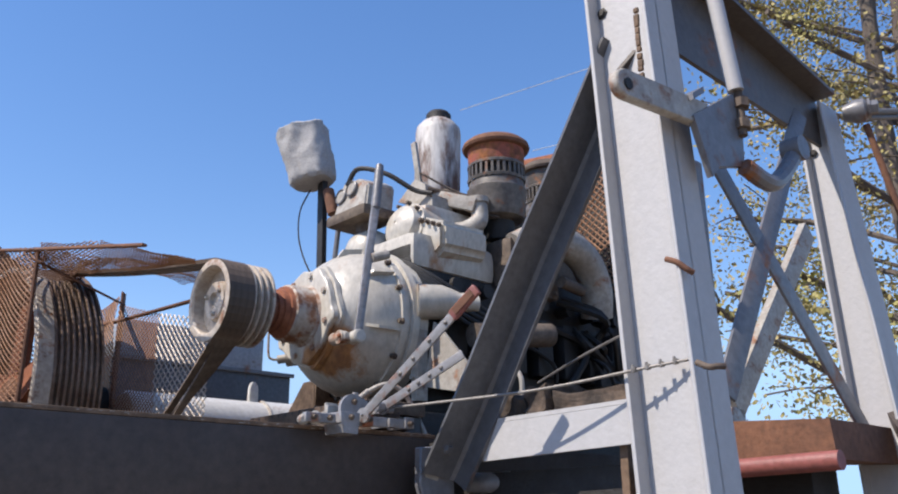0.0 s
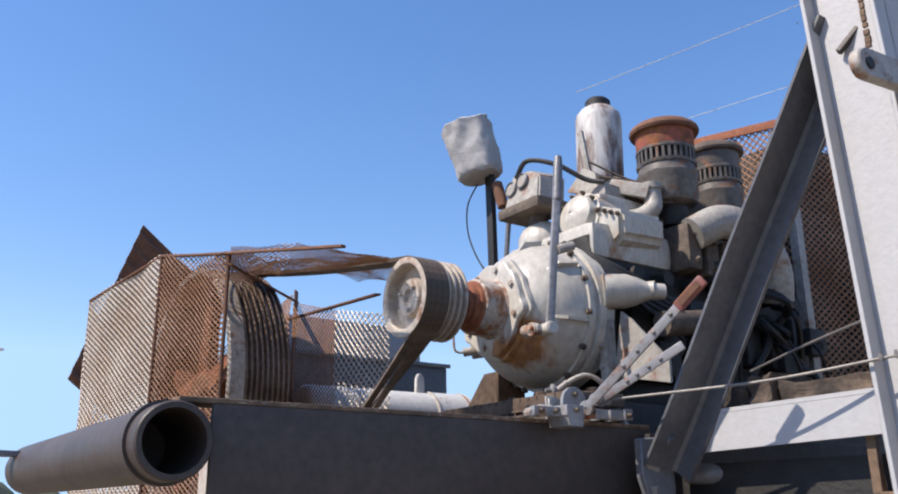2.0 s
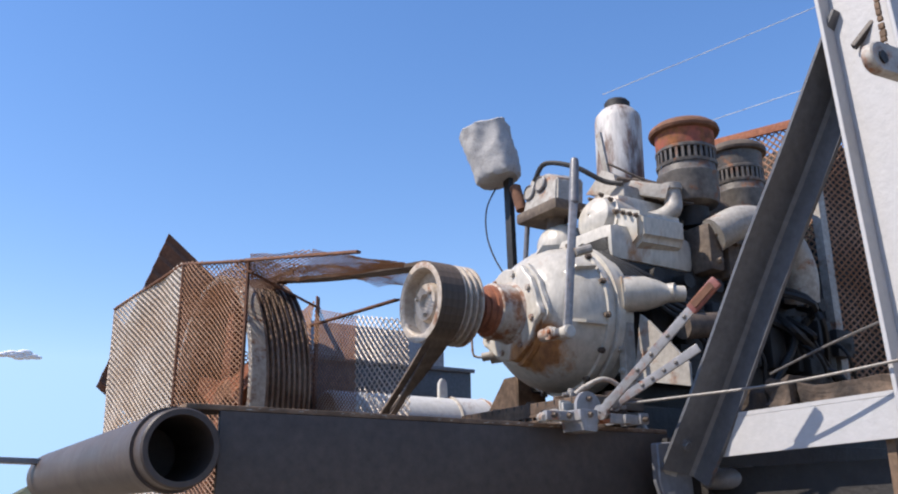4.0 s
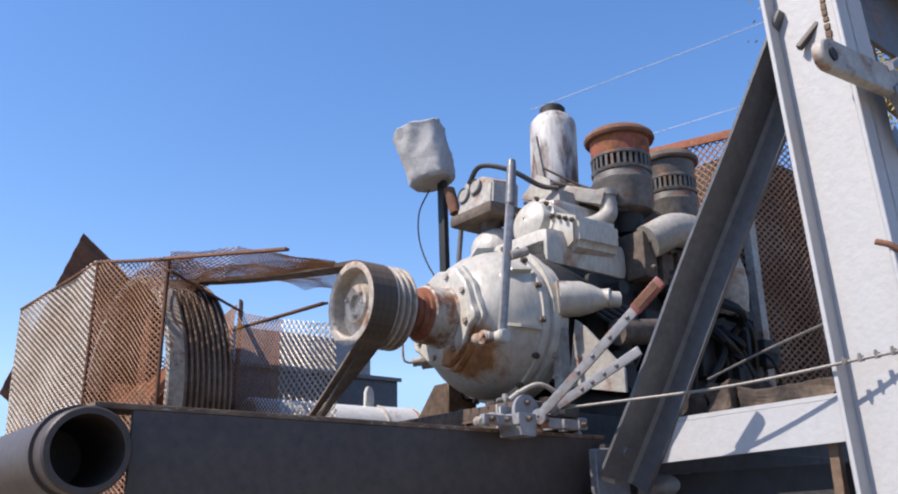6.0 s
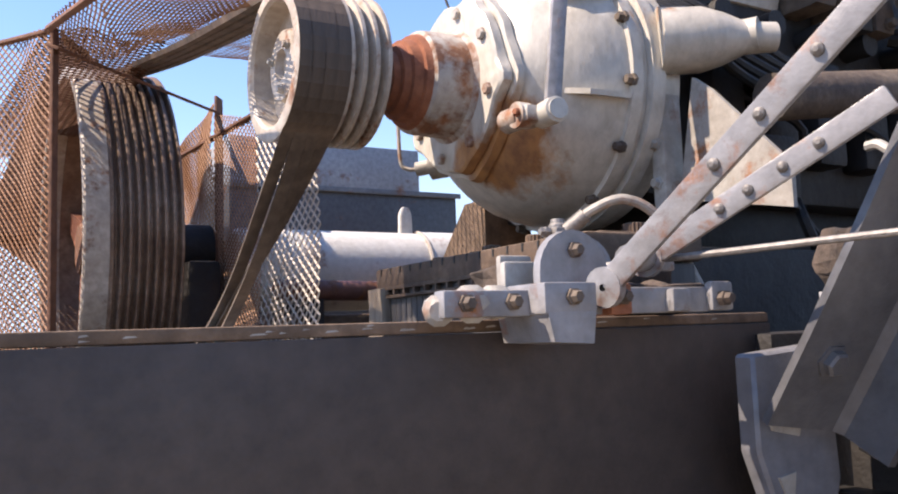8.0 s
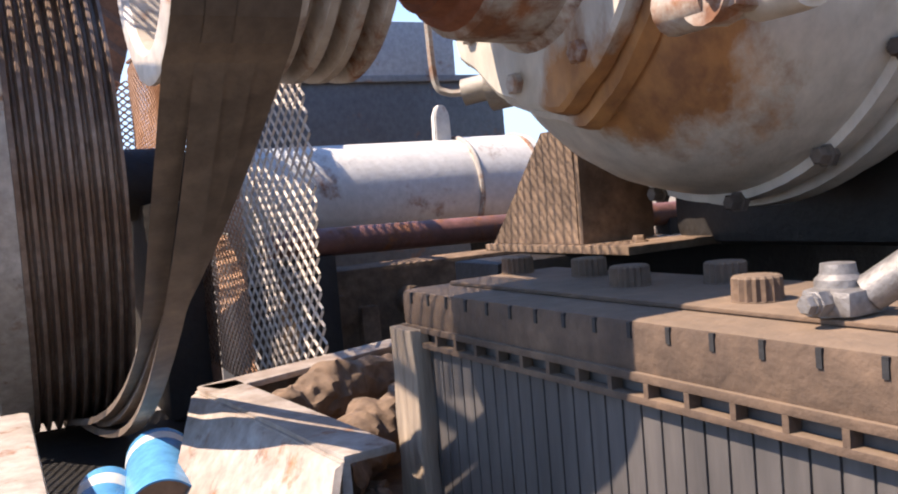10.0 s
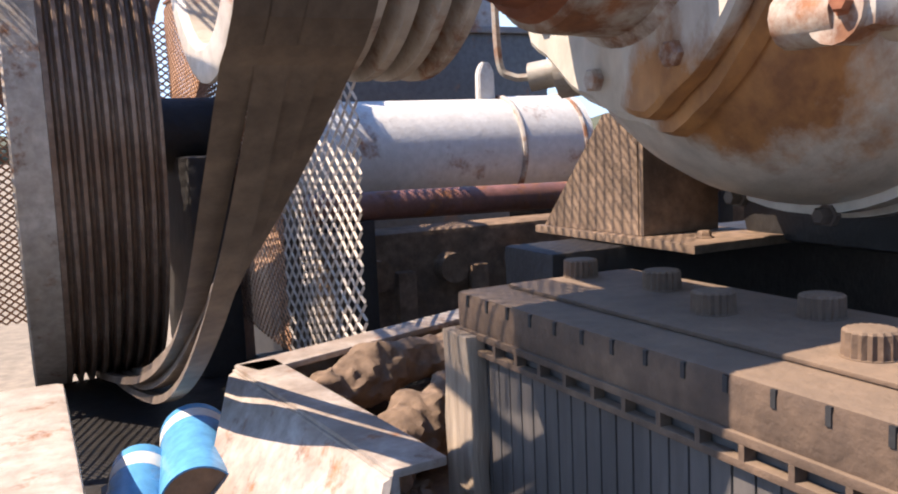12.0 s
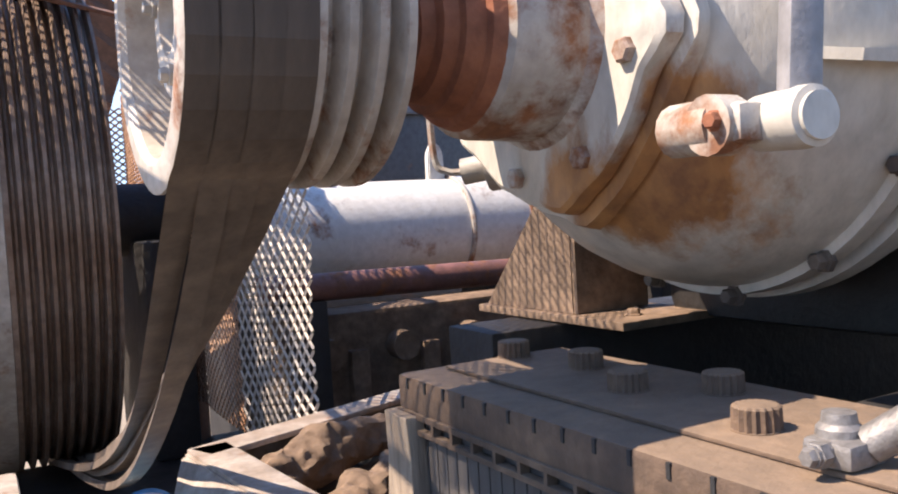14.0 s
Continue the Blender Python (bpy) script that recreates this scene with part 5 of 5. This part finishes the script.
# ---- radiator and its guard ----
rad = thing("radiator", "radiator with rusty mesh guard on a dark frame", "radiator", (3.7, 1.25, 1.85))
bm = bmesh.new()
box(bm, 3.52, 4.45, 0.775, 1.85, 1.85, 3.47, 0.02)
part("core", bm, OILY, rad)
bm = bmesh.new()
plate(bm, [(3.42, 0.73, 1.96), (3.48, 0.73, 1.96), (3.48, 0.73, 3.40), (3.42, 0.73, 3.40)], (0, 0.05, 0))
part("post", bm, PALE, rad, "cream post with peeling paint")
bm = bmesh.new()
box(bm, 3.93, 4.25, 0.64, 0.68, 1.85, 3.62, 0.01)
part("shroud", bm, STEEL, rad, "grey side plate")
mesh_sheet("side_mesh", MESHRUST, (3.48, 0.74, 1.96), (3.92, 0.66, 1.96), (3.92, 0.66, 3.58), (3.46, 0.74, 3.50), 0.03, parent=rad, du=0.05, dv=0.04, wid=0.010)
mesh_sheet("front_mesh", MESHRUST, (3.46, 1.85, 2.2), (3.46, 0.74, 2.2), (3.46, 0.74, 3.52), (3.46, 1.85, 3.70), 0.03, parent=rad, du=0.05, dv=0.05, wid=0.011)
bm = bmesh.new()
bar(bm, (3.45, 0.72, 3.54), (3.45, 1.87, 3.72), 0.05, 0.02, (0, 0, 1))
bar(bm, (3.45, 0.72, 3.53), (3.94, 0.64, 3.60), 0.05, 0.02, (0, 0, 1))
part("top_rail", bm, RUSTRED, rad, "rusty top rail")

# ---- behind the rig ----
tank = thing("white_tank", "white cylindrical steel tank with rust-stained seams", "tank", (2.1, 2.98, 1.30))
bm = bmesh.new()
lathe(bm, (1.50, 2.98, 1.95), (1, 0, 0), [(0, 0.02), (0.0, 0.17), (0.02, 0.186), (0.91, 0.186), (0.912, 0.194), (1.20, 0.194), (1.202, 0.186), (1.215, 0.16), (1.215, 0.02)], 56, False)
part("shell", bm, TANKW, tank)
bm = bmesh.new()
lathe(bm, (2.400, 2.98, 1.95), (1, 0, 0), [(0, 0.184), (0.0, 0.196), (0.008, 0.200), (0.016, 0.198), (0.016, 0.184)], 56, False)
lathe(bm, (2.655, 2.98, 1.95), (1, 0, 0), [(0, 0.190), (0.0, 0.199), (0.008, 0.202), (0.014, 0.199), (0.014, 0.190)], 56, False)
pieces("weld_seam", bm, NECK, tank, "rust-stained weld seam")
bm = bmesh.new()
plate(bm, [(2.325, 2.96, 2.12), (2.395, 2.96, 2.12), (2.392, 2.96, 2.23), (2.375, 2.96, 2.265), (2.345, 2.96, 2.265), (2.328, 2.96, 2.23)], (0, 0.03, 0))
bmesh.ops.bevel(bm, geom=bm.edges[:], offset=0.005, segments=2, affect="EDGES")
part("lifting_lug", bm, TANKW, tank)
for x in (1.7, 2.5):
    bm = bmesh.new()
    box(bm, x, x + 0.1, 2.88, 3.08, 1.302, 1.79, 0.01)
    part("saddle", bm, OILY, tank)
trail = thing("service_trailer", "grey box-bodied service trailer with dark flank", "trailer", (2.3, 4.1, -0.95))
bm = bmesh.new()
box(bm, 1.75, 2.93, 3.84, 4.5, 2.50, 2.77, 0.015)
part("upper_body", bm, SHED, trail)
bm = bmesh.new()
box(bm, 1.75, 3.20, 3.86, 4.5, 1.6, 2.498, 0.015)
part("lower_body", bm, BRACE, trail, "dark grey flank")
bm = bmesh.new()
box(bm, 1.75, 3.22, 3.835, 3.858, 2.485, 2.515, 0.004)
part("seam_rail", bm, FLANK, trail)
for x in (2.0, 2.95):
    bm = bmesh.new()
    lathe(bm, (x, 3.9, -0.35), (0, 1, 0), [(0, 0.3), (0.0, 0.55), (0.05, 0.60), (0.3, 0.60), (0.35, 0.55)], 36)
    part("wheel", bm, BLACK, trail)
bm = bmesh.new()
box(bm, 1.8, 3.15, 3.9, 4.45, 0.2, 1.6, 0.01)
part("chassis", bm, OILY, trail)

rp = thing("red_oxide_pipe", "red-oxide pipe running behind the skid", "pipe", (2.4, 2.42, 1.30))
bm = bmesh.new()
rod(bm, (1.5, 2.42, 1.829), (3.2, 2.42, 1.800), 0.040, 24)
part("tube", bm, REDPIPE, rp)
bm = bmesh.new()
for x in (1.62, 2.9):
    box(bm, x, x + 0.06, 2.38, 2.46, 1.30, 1.79, 0.004)
pieces("post", bm, OILY, rp)
crust = thing("dirt_crust", "dry caked dirt lying along the rail under the engine foot", "dirt", (1.58, 1.28, 1.30), kind="stuff")
bm = bmesh.new()
box(bm, 1.50, 1.615, 1.00, 1.50, 1.30, 1.715, 0.004)
bmesh.ops.subdivide_edges(bm, edges=bm.edges[:], cuts=14, use_grid_fill=True)
for v in bm.verts:
    v.co += Vector((noise.noise(v.co * 40), noise.noise(v.co * 37 + Vector((4, 0, 0))), noise.noise(v.co * 45))) * 0.016
part("crust", bm, DUSTY, crust, smooth=False)
low = thing("brake_frame", "greasy dark casting row behind the tray", "casting", (2.3, 2.6, 1.30))
bm = bmesh.new()
box(bm, 1.6, 3.4, 2.53, 2.70, 1.30, 1.735, 0.02)
for i in range(6):
    x = 1.72 + 0.24 * i
    rod(bm, (x, 2.47, 1.62), (x, 2.56, 1.62), 0.045, 14)
    box(bm, x + 0.07, x + 0.13, 2.50, 2.56, 1.40, 1.62, 0.01)
pieces("casting", bm, DUSTY, low)

rbox = thing("rusty_toolbox", "dark rusty steel box behind the mast leg", "box", (2.3, -0.5, 1.45))
bm = bmesh.new()
plate(bm, [(2.30, -0.30, 1.72), (2.30, -0.83, 1.69), (2.30, -0.84, 1.56), (2.30, -0.30, 1.58)], (0.5, 0, 0))
part("body", bm, RUST, rbox)
bm = bmesh.new()
rod(bm, (2.28, -0.30, 1.54), (2.28, -0.86, 1.555), 0.032, 18)
part("red_bar", bm, RED, rbox, "faded red round bar")
bm = bmesh.new()
box(bm, 2.4, 2.6, -0.7, -0.4, -0.94, 1.56, 0.01)
part("stand", bm, OILY, rbox)

strut = thing("rear_strut", "pale rusty leaning strut behind the mast", "strut", (3.6, 0.3, -0.9))
bm = bmesh.new()
bar(bm, (3.55, 0.3, -0.9), (3.72, 0.30, 1.94), 0.14, 0.05, (1, 0, 0))
bar(bm, (3.72, 0.30, 1.94), (4.9, 0.30, 3.2), 0.14, 0.05, (1, 0, -1))
part("bar", bm, PALE, strut)

sheet = thing("leaning_sheet", "rusty corrugated steel sheet leaning behind the guard", "steel sheet", (1.2, 5.5, -0.95))
SA, SB = Vector((1.09, 5.43, 3.77)), Vector((0.625, 5.43, 2.40))
rt = Vector((0.52, 0.0, -0.41))
bm = bmesh.new()
n = 30
prev = None
for i in range(n + 1):
    c = SA.lerp(SB, i / n) + Vector((0, 0.02 * math.sin(i * 2.1), 0))
    cur = [bm.verts.new(c), bm.verts.new(c + rt * 1.3), bm.verts.new(c + rt * 1.3 + Vector((0, 0.012, 0))), bm.verts.new(c + Vector((0, 0.012, 0)))]
    if prev:
        for k in range(4):
            bm.faces.new((prev[k], prev[(k + 1) % 4], cur[(k + 1) % 4], cur[k]))
    prev = cur
part("corrugated_sheet", bm, RUST, sheet)
bm = bmesh.new()
rod(bm, (1.3, 5.5, -0.95), (1.3, 5.48, 2.6), 0.05, 12)
part("prop", bm, RUST, sheet)

# ---- utility pole and lines ----
pole = thing("utility_pole", "dark wooden utility pole with crossarm and transformer", "utility pole", (2.0 + 0.066 * 40, -1.96 + 1.123 * 42, -0.95))
px_, py_ = -0.81 + 0.0655 * 42, -1.96 + 1.123 * 42
bm = bmesh.new()
rod(bm, (px_, py_, -0.95), (px_, py_, 8.35), 0.30, 14, 0.22)
part("pole", bm, POLEWOOD, pole)
bm = bmesh.new()
box(bm, px_ - 1.5, px_ + 1.5, py_ - 0.3, py_ - 0.1, 8.0, 8.25, 0.02)
part("crossarm", bm, POLEWOOD, pole)
bm = bmesh.new()
lathe(bm, (px_ + 0.55, py_ - 0.5, 5.7), (0, 0, 1), [(0, 0.30), (0.05, 0.36), (1.3, 0.36), (1.35, 0.30), (1.45, 0.1), (1.7, 0.06)], 24)
part("transformer", bm, SHED, pole, "grey can transformer")
lines = thing("power_lines", "two thin pale power lines crossing the sky", "power lines", (20, 28, -0.95))
for z0 in (((0.64, 0.657, 0.458), (0.66, 0.64, 0.468), (0.839, 0.484, 0.555), (1.25, 0.10, 0.757)), ((0.72, 0.618, 0.417), (0.755, 0.588, 0.43), (0.838, 0.519, 0.462), (1.2, 0.2, 0.60))):
    bm = bmesh.new()
    hose(bm, [Vector((-0.8, -1.93, 1.4)) + 30 * Vector(q) for q in z0], 0.013, 5, 10)
    part("line", bm, TANKW, lines)


cloud = thing("cloud", "one small white cloud low over the horizon", "cloud", (60.0, 950.0, 150.0), kind="structure")
bm = bmesh.new()
for i in range(44):
    t = random.uniform(-1, 1)
    q = Vector((97 + 15 * t, 898, 147 + 5 * random.uniform(-0.3, 1) * (1 - t * t)))
    bmesh.ops.create_icosphere(bm, subdivisions=2, radius=random.uniform(1.5, 4), matrix=Matrix.LocRotScale(q, None, (1.7, 1, 0.6)))
part("puff", bm, CLOUD, cloud)


# ---- trees ----
def tree(at, height, spread, seed):
    ob = thing("tree", "tall broadleaf tree with sparse yellow-green spring leaves", "tree", at, "trees behind the mast")
    rnd = random.Random(seed)
    base = Vector(at)
    wood = bmesh.new()
    hose(wood, [base, base + Vector((0.1, 0.1, height * 0.25)), base + Vector((-0.1, 0.2, height * 0.6)), base + Vector((0.1, 0.0, height * 0.95))], 0.11, 10, 6, 0.3)
    tips = []
    for i in range(34):
        z = height * rnd.uniform(0.22, 0.95)
        a = rnd.uniform(0, 2 * math.pi)
        l = spread * (1.15 - 0.6 * z / height) * rnd.uniform(0.6, 1.1)
        p0 = base + Vector((0, 0, z))
        p1 = p0 + Vector((math.cos(a) * l * 0.5, math.sin(a) * l * 0.5, l * 0.28))
        p2 = p0 + Vector((math.cos(a + 0.2) * l, math.sin(a + 0.2) * l, l * 0.42))
        hose(wood, [p0, p1, p2], 0.045, 6, 4)
        for k in range(7):
            t = rnd.uniform(0.3, 1)
            q0 = p0.lerp(p1, t * 2) if t < 0.5 else p1.lerp(p2, t * 2 - 1)
            b = a + rnd.uniform(-1.4, 1.4)
            q1 = q0 + Vector((math.cos(b), math.sin(b), rnd.uniform(-0.3, 0.8))) * rnd.uniform(0.4, 1.1)
            hose(wood, [q0, (q0 + q1) / 2 + Vector((0, 0, 0.06)), q1], 0.012, 4, 3)
            tips += [q0.lerp(q1, w) for w in (0.35, 0.7, 1.0)]
    part("trunk", wood, BARK, ob)
    verts, faces = [], []
    for q in tips:
        for k in range(rnd.randint(30, 46)):
            c = q + Vector((rnd.gauss(0, 0.26), rnd.gauss(0, 0.26), rnd.gauss(0, 0.26)))
            u = Vector((rnd.gauss(0, 1), rnd.gauss(0, 1), rnd.gauss(0, 1))).normalized() * rnd.uniform(0.028, 0.05)
            v = u.cross(Vector((rnd.gauss(0, 1), rnd.gauss(0, 1), rnd.gauss(0, 1)))).normalized() * 0.022
            i = len(verts)
            verts += [c - u, c + v, c + u, c - v]
            faces.append((i, i + 1, i + 2, i + 3))
    me = bpy.data.meshes.new("leaves")
    me.from_pydata([tuple(v) for v in verts], [], faces)
    bm = bmesh.new()
    bm.from_mesh(me)
    bpy.data.meshes.remove(me)
    part("crown", bm, LEAF, ob, "sparse yellow-green leaves", smooth=False)
    return ob


tree((11.0, 1.5, -0.95), 12.5, 3.6, 4)
tree((15.5, 2.6, -0.95), 13.0, 4.0, 9)
